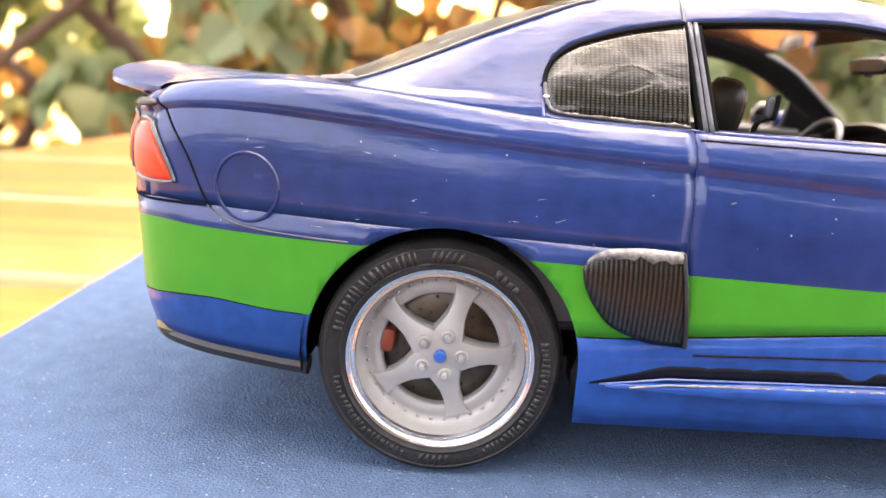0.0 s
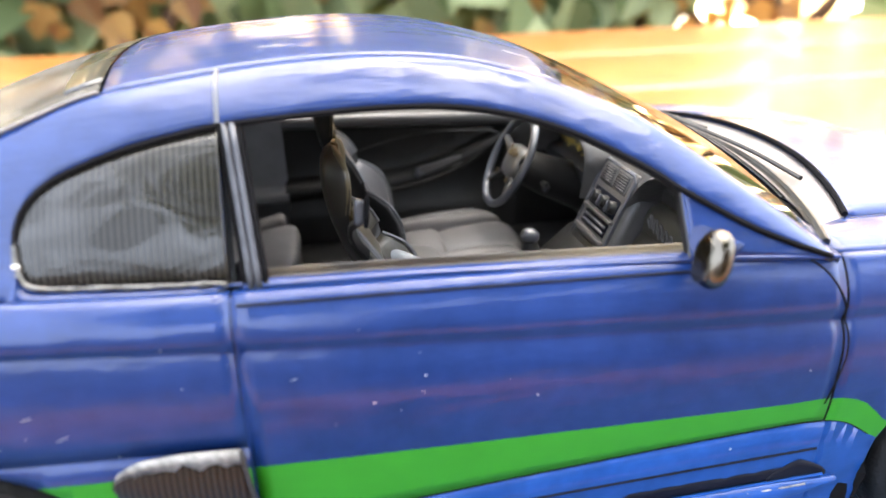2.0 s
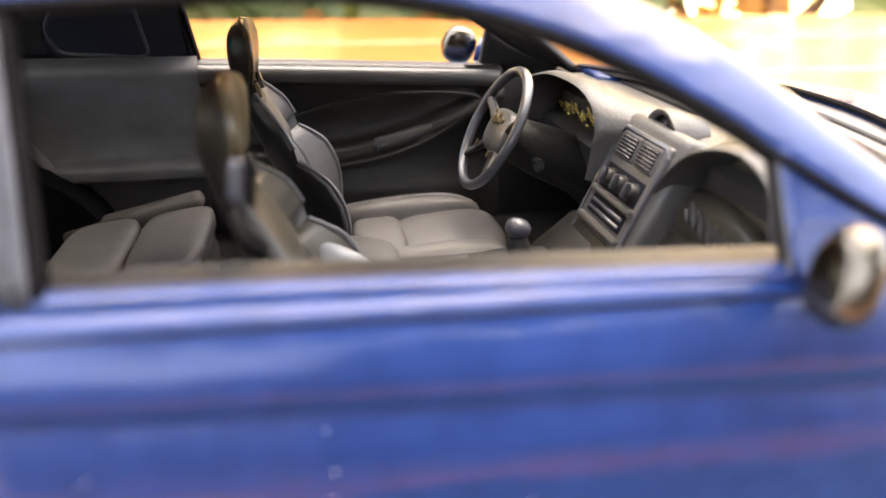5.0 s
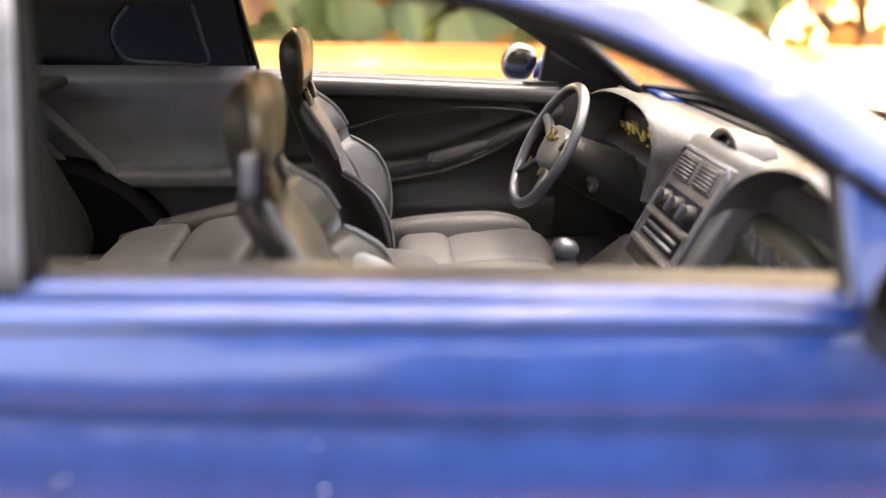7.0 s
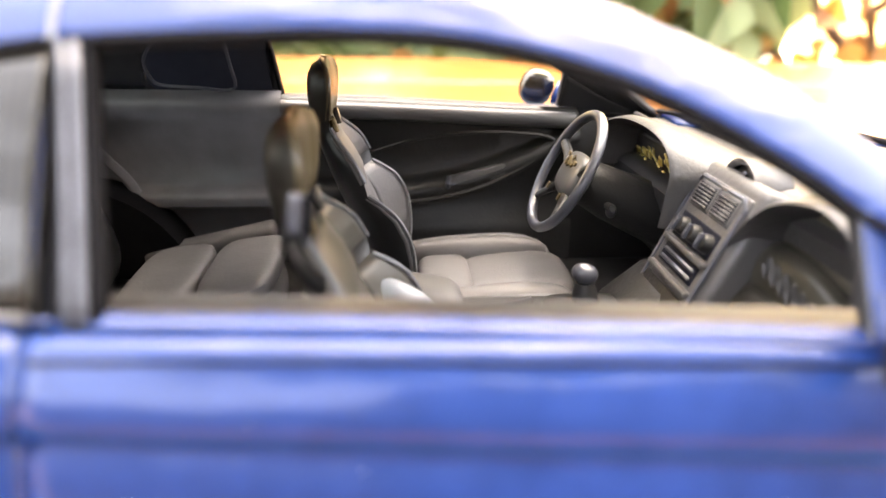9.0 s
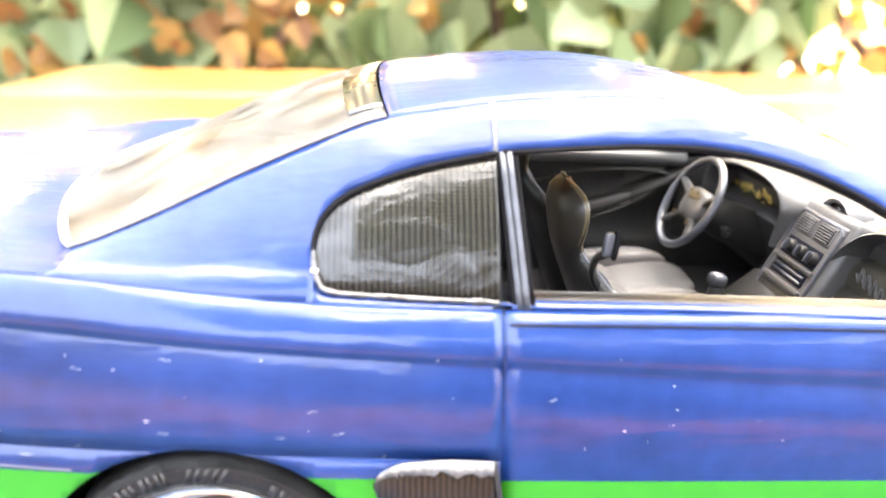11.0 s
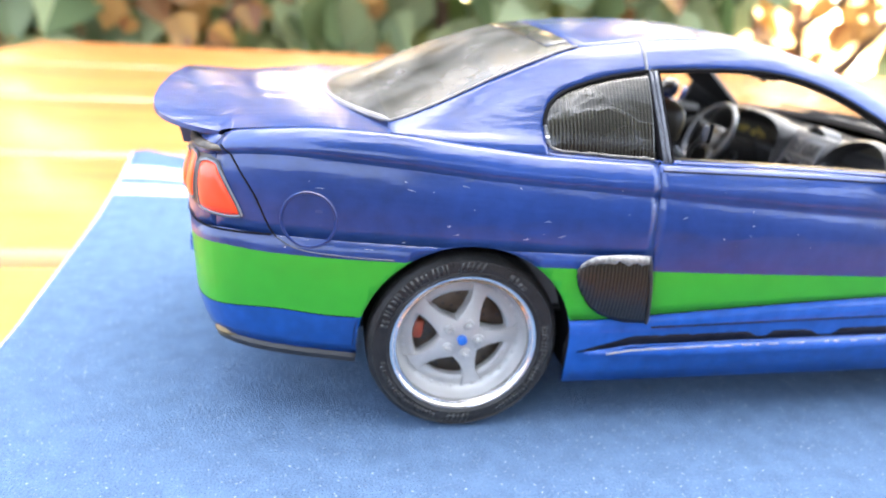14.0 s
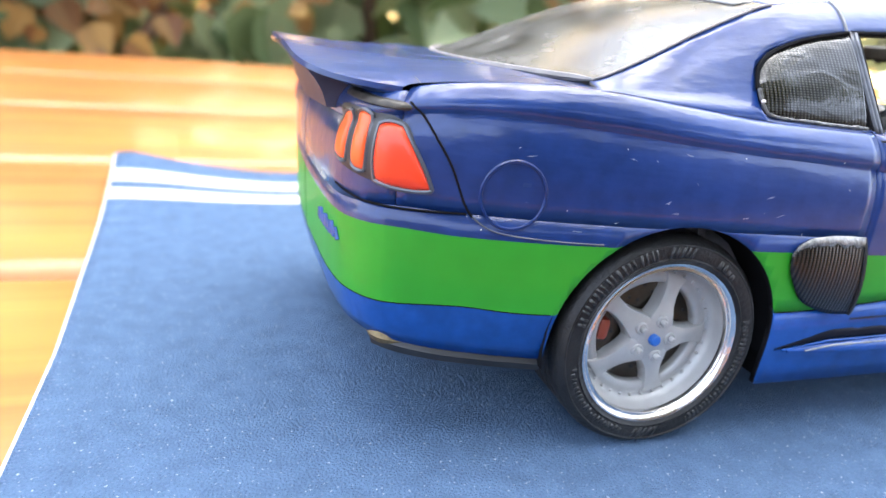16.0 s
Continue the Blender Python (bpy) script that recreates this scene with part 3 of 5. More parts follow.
    # seams
    bm = B()
    tube(bm, [on_side(0.611 + 0.002 * math.sin(z * 9), z, side, -0.0022) for z in lin(0.45, 0.962, 24)], 0.003, 6)
    part("panel_gap", bm, BLUE, door)
    bm = B()
    tube(bm, [on_side(x, z, side, -0.001) for x, _, z in spline([(1.885, 0, 0.56), (1.905, 0, 0.64), (1.912, 0, 0.72), (1.895, 0, 0.81), (1.855, 0, 0.88), (1.80, 0, 0.917)], 6)], 0.003, 6)
    part("panel_gap", bm, GAP, door)
    bm = B()
    tube(bm, [on_side(x, z, side, 0.0) for x, _, z in spline([(-0.785, 0, 0.985), (-0.752, 0, 0.955), (-0.715, 0, 0.905), (-0.675, 0, 0.84), (-0.638, 0, 0.75), (-0.615, 0, 0.715)], 8)], 0.0032, 6)
    part("panel_gap", bm, GAP, car)
    # lighter grey tube paints the highlight along this part of the seam
    bm = B()
    tube(bm, [on_side(x, z, side, 0.0) for x, _, z in spline([(-0.615, 0, 0.715), (-0.57, 0, 0.685), (-0.5, 0, 0.668), (-0.36, 0, 0.655), (-0.25, 0, 0.649)], 8)], 0.0024, 6)
    part("seam_highlight", bm, GREYTRIM, car)
    bm = B()
    tube(bm, [on_arc(a, 0.722 + 0.02 * max(0, (arc_of(-0.87) - a) / 0.3), side, 0.0) for a in lin(arc_of(-0.92), arc_of(-0.63), 24)], 0.0035, 6)
    part("panel_gap", bm, GAP, car)
    # lower black lip of the rear bumper
    bm = B()
    arcs = lin(arc_of(-0.86), arc_of(-0.368), 30)
    tube(bm, [on_arc(a, z_bottom(float(np.interp(a, ARC, PLAN_X))) - 0.018, side, -0.03) for a in arcs], 0.030, 8, 0, 1.0)
    part("bumper_lip", bm, BLACK, car, "black lower bumper lip")
    bm = B()
    tube(bm, [on_arc(a, z_bottom(float(np.interp(a, ARC, PLAN_X))) - 0.004, side, -0.012) for a in lin(arc_of(-0.88), arc_of(-0.76), 10)], [0.004, 0.008, 0.016, 0.02, 0.022, 0.022, 0.018, 0.014, 0.008, 0.003], 8)
    part("lip_foil", bm, GOLD, car, "worn gilt corner of the lip")
    # thin green/blue dividing line
    bm = B()
    tube(bm, [on_side(x, z_low(x), side, -0.001) for x in lin(0.37, 2.03, 60)], 0.0022, 5)
    tube(bm, [on_arc(a, z_low(float(np.interp(a, ARC, PLAN_X))), side, -0.001) for a in lin(0.01, arc_of(-0.37), 50)], 0.0022, 5)
    part("stripe_line", bm, GAP, car)
    # fuel flap
    bm = B()
    ring = [(-0.515 + 0.084 * math.cos(a), 0.775 + 0.088 * math.sin(a)) for a in lin(0, 2 * math.pi, 49)]
    tube(bm, [on_side(x, z, side, 0.0) for x, z in ring], 0.005, 6)
    cap = part("fuel_flap", bm, BLUE, car, "round raised fuel flap rim")
    # carbon side scoop
    top = [(0.35, 0.62), (0.365, 0.645), (0.39, 0.662), (0.42, 0.672), (0.5, 0.677), (0.595, 0.672)]
    low = [(0.352, 0.605), (0.365, 0.56), (0.395, 0.51), (0.44, 0.465), (0.53, 0.43), (0.63, 0.42)]
    tl, ll = spline([(x, 0, z) for x, z in top], 6), spline([(x, 0, z) for x, z in low], 6)
    rows = []
    for k, (a, b) in enumerate(zip(tl, ll)):
        e = k / (len(tl) - 1)
        rows.append([on_side(*(a.lerp(b, t).xz), side, 0.006 + 0.028 * math.sin(math.pi * min(1, max(0, 0.06 + t * 0.9))) ** 0.6 * (0.25 + 0.75 * math.sin(math.pi / 2 * e))) for t in lin(0, 1, 14)])
    scoop = part("side_scoop", facing(grid(B(), rows), (0.5, 0, 0.5)), CARBON, car, "carbon-look side scoop", 0.012)
    bm = B()
    grid(bm, [[r[0] + Vector((0, side * 0.0035, 0.004)), r[0].lerp(r[1], 0.6) + Vector((0, side * 0.0045, 0.002)), r[1].lerp(r[2], 0.3 + 0.9 * noise.noise((k * 0.9, 2, 0))) + Vector((0, side * 0.003, 0))] for k, r in enumerate(rows) if k > 3])
    part("scoop_rim", facing(bm, (0.5, 0, 0.4)), SCUFF, scoop, "scuffed silver top edge", 0.004)
    bm = B()
    tube(bm, rows[-1], 0.006, 6)
    part("scoop_mouth", bm, BLACK, scoop)

# ---- upper body ----


def wide(z):
    return 0.82 - 0.58 * (z - 0.96)


rail = soft_curve((-0.30, 1.046), (-0.23, 1.062), (-0.10, 1.112), (0.08, 1.19), (0.26, 1.26), (0.38, 1.297), (0.59, 1.325), (0.74, 1.338), (0.91, 1.342), (1.08, 1.33), (1.2, 1.306), (1.33, 1.265), (1.49, 1.195), (1.62, 1.11), (1.76, 1.01), (1.89, 0.915))
win_top = soft_curve((-0.30, 1.044), (0.0, 1.06), (0.2, 1.065), (0.234, 1.068), (0.237, 1.09), (0.255, 1.13), (0.31, 1.172), (0.44, 1.214), (0.60, 1.243), (0.645, 1.246), (0.78, 1.253), (0.92, 1.257), (1.06, 1.252), (1.2, 1.228), (1.34, 1.18), (1.48, 1.108), (1.54, 1.068), (1.7, 0.98), (1.86, 0.918), (1.89, 0.9145))
win_low = soft_curve((-0.30, 1.043), (0.0, 1.055), (0.2, 1.062), (0.234, 1.066), (0.237, 1.04), (0.245, 1.012), (0.27, 0.993), (0.38, 0.984), (0.62, 0.972), (1.0, 0.96), (1.55, 0.937), (1.7, 0.93), (1.89, 0.914))
belt = lambda x: min(z_belt(x), win_low(x))  # noqa: E731


def edge_point(x, side):
    """Where the side meets the roof, rear glass or windscreen."""
    r = rail(x)
    return Vector((x, side * (wide(r) - 0.05), r + 0.004))


def upper_rows(x, side):
    b, lo, hi, r = z_belt(x) - 0.002, win_low(x), win_top(x), rail(x)
    lo, hi = min(lo, r - 0.001), min(hi, r - 0.0005)
    lo = max(lo, b + 0.0005)
    hi = max(hi, lo)
    if x < 0.2345:
        hi, lo = b + 0.3 * (r - b), b + 0.28 * (r - b)
    pts = [Vector((x, side * wide(z), z)) for z in (b, b + 0.5 * (lo - b))]
    if x < 0.6:
        pts[0] = on_side(x, z_belt(x), side, -0.001)
    e = edge_point(x, side)
    f = min(1.0, max(0.0, (x - 0.10) / 0.36))
    f = f * f * (3 - 2 * f)
    g = min(1.0, max(0.0, (x - 0.35) / 0.25))
    start = b + 0.12 * (r - b)
    start += (r - 0.085 + (hi - r + 0.085) * g - start) * f
    a, c = Vector((x, side * wide(start), start)), Vector((x, side * (wide(r) + 0.004), max(start, r - 0.016)))
    c = c.lerp((a + e) / 2, 0.55 * (1 - f))
    bend = [(1 - t) ** 2 * a + 2 * t * (1 - t) * c + t * t * e for t in lin(0, 1, 61)]

    def skin(z):
        if z <= start:
            return Vector((x, side * wide(z), z))
        return min(bend, key=lambda p: abs(p.z - z))

    pts += [skin(z) for z in lin(lo, hi, 7)]
    k0 = max((k for k, p in enumerate(bend) if p.z <= hi), default=0)
    pts += [bend[k0 + (60 - k0) * k // 8] for k in range(1, 9)]
    return pts


stations = sorted({*lin(-0.27, 0.22, 18), 0.234, 0.2355, 0.237, 0.239, 0.242, 0.246, 0.251, 0.258, 0.268, 0.28, 0.295, *lin(0.31, 0.60, 16), 0.604, 0.644, 0.648, *lin(0.66, 1.53, 40), 1.54, 1.548, *lin(1.56, 1.885, 18)})
for side in (-1, 1):
    rows = [upper_rows(x, side) for x in stations]

    def hole(i, j):
        x = 0.5 * (stations[i] + stations[i + 1])
        if not 2 <= j < 8:
            return 0
        return None if 0.2345 < x < 0.602 or 0.602 < x < 1.544 or x > 1.544 else 0

    frame_part = part("roof_side", facing(grid(B(), rows, 0, hole), (0.8, 0, 0.9)), [BLUE, BLACK], car, "dark blue roof pillar and rail", 0.028, inside=1)
    sail = part("mirror_sail", facing(grid(B(), rows, 0, lambda i, j: 0 if 2 <= j < 8 and 0.5 * (stations[i] + stations[i + 1]) > 1.544 else None), (0.8, 0, 0.9)), [BLUE, BLACK], car, "", 0.028, inside=1)
    # middle pillar of two grey strips
    for x0, x1, m, out in ((0.603, 0.611, GAP, 0.004), (0.612, 0.623, STRIP, 0.008), (0.6235, 0.6265, GAP, 0.005), (0.627, 0.638, STRIP, 0.009), (0.640, 0.650, GAP, 0.004)):
        prow = [[Vector((x0 + d - (0.03 if side > 0 else 0.0) + 0.028 * (1.25 - z) / 0.28, side * (wide(z) + out), z)) for d in lin(0, x1 - x0, 3)] for z in lin(0.955, 1.246, 8)]
        part("pillar_strip", facing(grid(B(), prow), (0.6, 0, 1.0)), m, frame_part, "", 0.03)
    # carbon panel that fills the rear side window
    qx = [x for x in stations if 0.2345 < x < 0.61]
    prow = [[Vector((x, side * (wide(z) + 0.003 + 0.022 * (math.sin(math.pi * t) ** 0.6) * min(1, (x - 0.23) / 0.09) ** 0.5), z)) for t, z in ((t, win_low(x) + 0.002 + t * (win_top(x) - win_low(x) - 0.004)) for t in lin(0, 1, 14))] for x in qx]
    quarter = part("quarter_window_panel", facing(grid(B(), prow), (0.4, 0, 1.0)), CARBONFILM, car, "carbon-look panel filling the rear side window", 0.015)
    bm = B()
    tube(bm, [p + Vector((0, side * 0.004, 0)) for p in [r[-1] for r in prow]], 0.007, 6)
    part("panel_gap", bm, GAP, quarter)
    bm = B()
    tube(bm, [r[0] + Vector((0, side * 0.008, 0.003 + 0.002 * noise.noise((k * 0.7, 5, 0)))) for k, r in enumerate(prow)], [0.0052 + 0.0045 * noise.noise((k * 0.8, 1, 0)) for k in range(len(prow))], 8)
    part("window_sill", bm, [SILLFOIL], quarter, "dark crinkled lower rim")
    part("film_chip", lump(B(), (0.016, 0.006, 0.009), Matrix.Translation(prow[2][0] + Vector((0, side * 0.012, 0.006))), 2), DUST, quarter, "white chip at the rim's corner")
    # black edge round the door window, and the door's waist strip
    bm = B()
    tube(bm, [Vector((x, side * (wide(win_top(x)) + 0.003), win_top(x) - 0.003)) for x in lin(0.62, 1.54, 50)] + [Vector((x, side * (wide(win_top(x)) + 0.004), win_top(x) - 0.002)) for x in lin(1.56, 1.86, 16)], 0.007, 6)
    part("window_gap", bm, GAP, frame_part)
    bm = B()
    tube(bm, [on_side(x, z_belt(x) - 0.019, side, 0.001) for x in lin(0.62, 1.6, 40)], 0.0032, 6)
    part("waist_line", bm, SLOT, door)
    bm = B()
    prow = [[Vector((x, side * y, win_low(x) + dz)) for y, dz in ((0.800, 0.0018), (0.785, 0.0), (0.765, -0.004), (0.745, -0.014), (0.742, -0.06))] for x in lin(0.63, 1.6, 24)]
    part("waist_rail", facing(grid(bm, prow), (1, 0, 0.5)), RAIL, car, "dusty tan inner door rail")
    prow = [[Vector((x, side * y, win_low(x) + dz)) for y, dz in ((0.824, -0.012), (0.822, -0.004), (0.8165, 0.0), (0.809, 0.0022), (0.8, 0.002))] for x in lin(0.63, 1.6, 24)]
    part("waist_lip", facing(grid(B(), prow), (1, 0, 0.5)), BLUE, door, "", 0.004)
    # line at the foot of the rear pillar, seam over the middle pillar
    bm = B()
    tube(bm, [Vector((x, side * abs(on_side(x, z_belt(x), side).y), z_belt(x) - 0.001)) for x in lin(-0.27, 0.25, 24)], 0.0016, 6)
    part("panel_gap", bm, GAP, frame_part)
    bm = B()
    tube(bm, [p + Vector((0, side * 0.001, 0.0)) for p in upper_rows(0.605, side)[8:]], 0.0055, 6)
    part("panel_gap", bm, GREYTRIM, frame_part)

centre = soft_curve((-0.47, 1.055), (-0.27, 1.135), (-0.09, 1.212), (0.09, 1.278), (0.31, 1.333), (0.45, 1.355), (0.63, 1.371), (0.81, 1.377), (0.99, 1.37), (1.18, 1.343), (1.38, 1.288), (1.54, 1.22), (1.77, 1.105), (2.07, 0.945))


def top_sheet(s0, s1, c0, c1, n, vs=None):
    rows = []
    for k in range(n + 1):
        t = k / n
        xs_, xc = s0 + (s1 - s0) * t, c0 + (c1 - c0) * t
        e, zc = edge_point(xs_, 1), centre(xc)
        row = []
        for v in (vs or lin(-1, 1, 33)):
            w = 1 - abs(v) ** 2.3
            row.append(Vector((xs_ + (xc - xs_) * (1 - v * v), v * e.y, e.z + (zc - e.z) * w)))
        rows.append(row)
    return rows


def sheet(rows):
    return facing(grid(B(), rows), (0.8, 0, 0.7))


part("roof", sheet(top_sheet(0.385, 1.325, 0.345, 1.375, 24)), BLUE, car, "dark blue roof with dusty reflections", 0.025)
rear_rows = top_sheet(-0.262, 0.378, -0.47, 0.338, 18)
rear_glass = part("rear_window", sheet(rear_rows), SMOKE, car, "smoked rear window with dusty reflections")
rear_glass.visible_shadow = False
part("glass_band", facing(grid(B(), [[p + Vector((0, 0, 0.003)) for p in r[2:-2]] for r in rear_rows[-3:]]), (0.8, 0, 0.7)), FRIT, rear_glass, "glossy black band along the roof", 0.002)
front_rows = top_sheet(1.33, 1.885, 1.382, 2.06, 16)
windscreen = part("windscreen", sheet(front_rows), CLEAR, car, "clear windscreen")
windscreen.visible_shadow = False
for rows, owner, m in ((rear_rows, rear_glass, SEAL), (front_rows, windscreen, BLACK)):
    bm = B()
    tube(bm, [p + Vector((0, 0, 0.003)) for p in ([r[0] for r in reversed(rows)] + rows[0][1:-1] + [r[-1] for r in rows])] if owner is rear_glass else [p + Vector((0, 0, 0.003)) for p in rows[-1]], [0.0045] * len(rows) + [0.0105] * (len(rows[0]) - 2) + [0.0045] * len(rows) if owner is rear_glass else 0.009, 6)
    part("window_seal", bm, m, owner, "pale worn seal" if m is SEAL else "")

# boot lid with its raised tail
def lid_edge(x):
    p = on_side(x, z_belt(x), 1)
    return p.y - 0.004, p.z


SEAM_X = -0.745


def deck(x, v):
    """The boot's upper skin: v runs across from -1 to 1."""
    xe = max(x, -0.79)
    y, z = lid_edge(xe)
    c = 1.066 - 0.02 * max(0, x + 0.5) / 0.24
    flat = z + (c - z) * (1 - abs(v) ** 3)
    t = max(0.0, (-0.60 - x) / 0.44)
    return Vector((x, v * y * (1 - 0.03 * max(0, -0.79 - x) / 0.25), flat + (0.026 - 0.036 * v * v) * t ** 1.7))


def tail(v):
    """How far back the spoiler's edge reaches."""
    return min(-1.045 + 0.03 * v * v + 0.235 * abs(v) ** 9, SEAM_X - 0.04)


across = [math.sin(a) for a in lin(-math.pi / 2, math.pi / 2, 49)]
rows = [[deck(x, v) for v in across] for x in lin(-0.26, SEAM_X + 0.02, 22)]
rows += [[deck(SEAM_X + (tail(v) - SEAM_X) * t, v) for v in across] for t in lin(0, 1, 14)]
lipr = [p + Vector((-0.003, 0, -0.014)) for p in rows[-1]]
rows.append(lipr)
under = []
for t in (0.3, 0.65, 1.0):
    under.append([p.lerp(Vector((-0.885 + 0.05 * abs(v) ** 4 + 0.07 * abs(v) ** 8, v * 0.74, 0.985)), t) for p, v in zip(lipr, across)])
bm = grid(B(), rows + under)
bmesh.ops.recalc_face_normals(bm, faces=bm.faces)
lid = part("boot_lid", facing(bm, (-0.6, 0, 0.9)), BLUE, car, "dark blue boot lid with an upswept spoiler edge")
bm = B()
tube(bm, [deck(SEAM_X, v) + Vector((0, 0, -0.0005)) for v in across[:7]], 0.0014, 6)
part("panel_gap", bm, GREYTRIM, lid)
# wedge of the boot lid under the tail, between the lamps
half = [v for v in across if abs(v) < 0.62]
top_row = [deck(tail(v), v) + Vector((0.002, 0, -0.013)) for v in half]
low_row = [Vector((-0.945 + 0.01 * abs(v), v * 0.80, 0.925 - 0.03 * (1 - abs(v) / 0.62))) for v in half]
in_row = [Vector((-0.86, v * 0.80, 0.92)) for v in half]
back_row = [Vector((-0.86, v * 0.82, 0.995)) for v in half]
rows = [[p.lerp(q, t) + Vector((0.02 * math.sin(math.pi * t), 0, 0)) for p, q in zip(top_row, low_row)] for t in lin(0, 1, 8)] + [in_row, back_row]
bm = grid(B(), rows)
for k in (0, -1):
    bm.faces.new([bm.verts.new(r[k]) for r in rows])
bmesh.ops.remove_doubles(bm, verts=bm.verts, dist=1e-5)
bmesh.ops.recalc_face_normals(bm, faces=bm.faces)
part("boot_face", bm, UNDER, lid, "wedge under the spoiler with its shade put into the dark colour")

# hood, cowl
rows = []
for t in lin(0, 1, 26):
    row = []
    for v in lin(-1, 1, 25):
        x0 = 2.20 - 0.13 * v * v
        x = x0 + (3.24 - 0.22 * v * v - x0) * t
        p = on_side(x, z_belt(x), 1)
        row.append(Vector((x, v * 0.62 * (1 - 0.12 * t), z_belt(x) + 0.004 + (0.06 - 0.03 * t) * (1 - abs(v) ** 2.5))))
    rows.append(row)
part("bonnet", facing(grid(B(), rows), (2.6, 0, 0.4)), BLUE, car, "dark blue bonnet", 0.02)
for side in (-1, 1):
    rows = []
    for t in lin(0, 1, 26):
        x = 1.89 + (3.05 - 1.89) * t
        p = on_side(x, z_belt(x), side)
        tt = max(0.0, (x - 2.07) / 1.17)
        q = Vector((x, side * 0.625 * (1 - 0.12 * tt), z_belt(x) + 0.003))
        rows.append([p.lerp(q, u) + Vector((0, 0, 0.014 * math.sin(math.pi * u))) for u in lin(0, 1, 8)])
    part("wing_top", facing(grid(B(), rows), (2.4, 0, 0.4)), BLUE, car, "", 0.02)
rows = []
for t in lin(0, 1, 6):
    rows.append([(front_rows[-1][k] + Vector((0.0, 0, -0.004))).lerp(Vector((2.205 - 0.13 * v * v, v * 0.62, z_belt(2.1) + 0.0 + 0.055 * (1 - abs(v) ** 2.5))), t) for k, v in enumerate(lin(-1, 1, 33))])
cowl = part("cowl", facing(grid(B(), rows), (2, 0, 0.4)), SEAL, car, "pale scuttle panel", 0.015)
bm = B()
tube(bm, [Vector((2.195 - 0.13 * v * v, v * 0.625, z_belt(2.1) + 0.012 + 0.056 * (1 - abs(v) ** 2.5))) for v in lin(-1, 1, 30)], 0.008, 6)
part("bonnet_gap", bm, GAP, cowl)
bm = B()
tube(bm, spline([(2.06, -0.45, 0.955), (2.05, -0.2, 0.975), (2.0, 0.15, 0.995)], 8), 0.007, 6)
tube(bm, spline([(2.09, 0.1, 0.965), (2.05, 0.3, 0.972), (1.97, 0.55, 0.97)], 8), 0.007, 6)
part("wiper", bm, BLACK, cowl)

# ---- lamps at the tail ----
def lamp_patch(corners, side, proud, n=10):
    """A lens between four corners (way along the outline, height), with softened corners."""
    a, b, c, d = [Vector((*q, 0)) for q in corners]
    rows = []
    for u in lin(0, 1, n):
        row = []
        for v in lin(0, 1, n):
            uu, vv = 2 * u - 1, 2 * v - 1
            k = 1 - 0.10 * (uu * uu * vv * vv)
            p = a.lerp(b, 0.5 + 0.5 * uu * k).lerp(d.lerp(c, 0.5 + 0.5 * uu * k), 0.5 + 0.5 * vv * k)
            row.append(on_arc(p.x, p.y, side, proud + 0.012 * (1 - uu ** 6) * (1 - vv ** 6)))
        rows.append(row)
    return rows


for side in (-1, 1):
    lamp = None
    def q(x, z):
        return arc_of(x), z

    specs = [([q(-0.705, 0.766), q(-0.853, 0.776), q(-0.852, 0.932), q(-0.793, 0.936)], LENS),
             ([q(-0.866, 0.795), q(-0.893, 0.80), q(-0.893, 0.952), q(-0.866, 0.95)], AMBER),
             ([q(-0.902, 0.805), q(-0.919, 0.81), q(-0.917, 0.93), q(-0.902, 0.948)], AMBER)]
    hb = [q(-0.695, 0.752), q(-0.926, 0.79), q(-0.926, 0.968), q(-0.768, 0.958)]
    lamp = part("tail_lamp", facing(grid(B(), lamp_patch(hb, side, -0.006, 24)), (-0.5, 0, 0.85)), BLACK, car, "red and orange three-part tail lamp in a black housing", 0.01)
    for cs, m in specs:
        rows = lamp_patch(cs, side, 0.004)
        part("lens", facing(grid(B(), rows), (-0.5, 0, 0.85)), m, lamp, "", 0.012)
        bm = B()
        loop = rows[0] + [r[-1] for r in rows[1:]] + rows[-1][-2::-1] + [r[0] for r in rows[-2::-1]]
        tube(bm, loop, 0.006, 6)
        part("lens_rim", bm, GREYTRIM, lamp)
    bm = B()
    rows = lamp_patch([q(-0.775, 0.962), q(-0.925, 0.972), q(-0.925, 0.992), q(-0.785, 0.985)], side, 0.003, 8)
    part("foil_strip", facing(grid(bm, rows), (-0.5, 0, 0.85)), FOIL, lamp, "worn dark gilt foil strip", 0.004)
# raised script on the bumper, unreadable: small bars
bm = B()
for k in range(7):
    a0 = arc_of(-0.915) - 0.035 * k
    p, q = on_arc(a0, 0.575, -1, 0.003), on_arc(a0 - 0.02, 0.605 + 0.008 * (k % 2), -1, 0.003)
    tube(bm, [p, q], 0.007, 6)
    tube(bm, [q, on_arc(a0 - 0.032, 0.575, -1, 0.003)], 0.005, 6)
part("badge_script", bm, SKIRT, car, "small blue raised script")

# ---- underside, wheel housings, cabin tub ----
bm = box(B(), (1.66, 1.66, 0.06), pose(1.235, 0, 0.23), 0.02)
box(bm, (0.42, 1.10, 0.08), pose(-0.54, 0, 0.26), 0.02)
box(bm, (0.80, 1.08, 0.06), pose(0.02, 0, 0.26), 0.02)
box(bm, (0.80, 1.08, 0.06), pose(2.43, 0, 0.26), 0.02)
box(bm, (0.35, 1.30, 0.06), pose(2.98, 0, 0.26), 0.02)
part("floor_pan", bm, GAP, car)
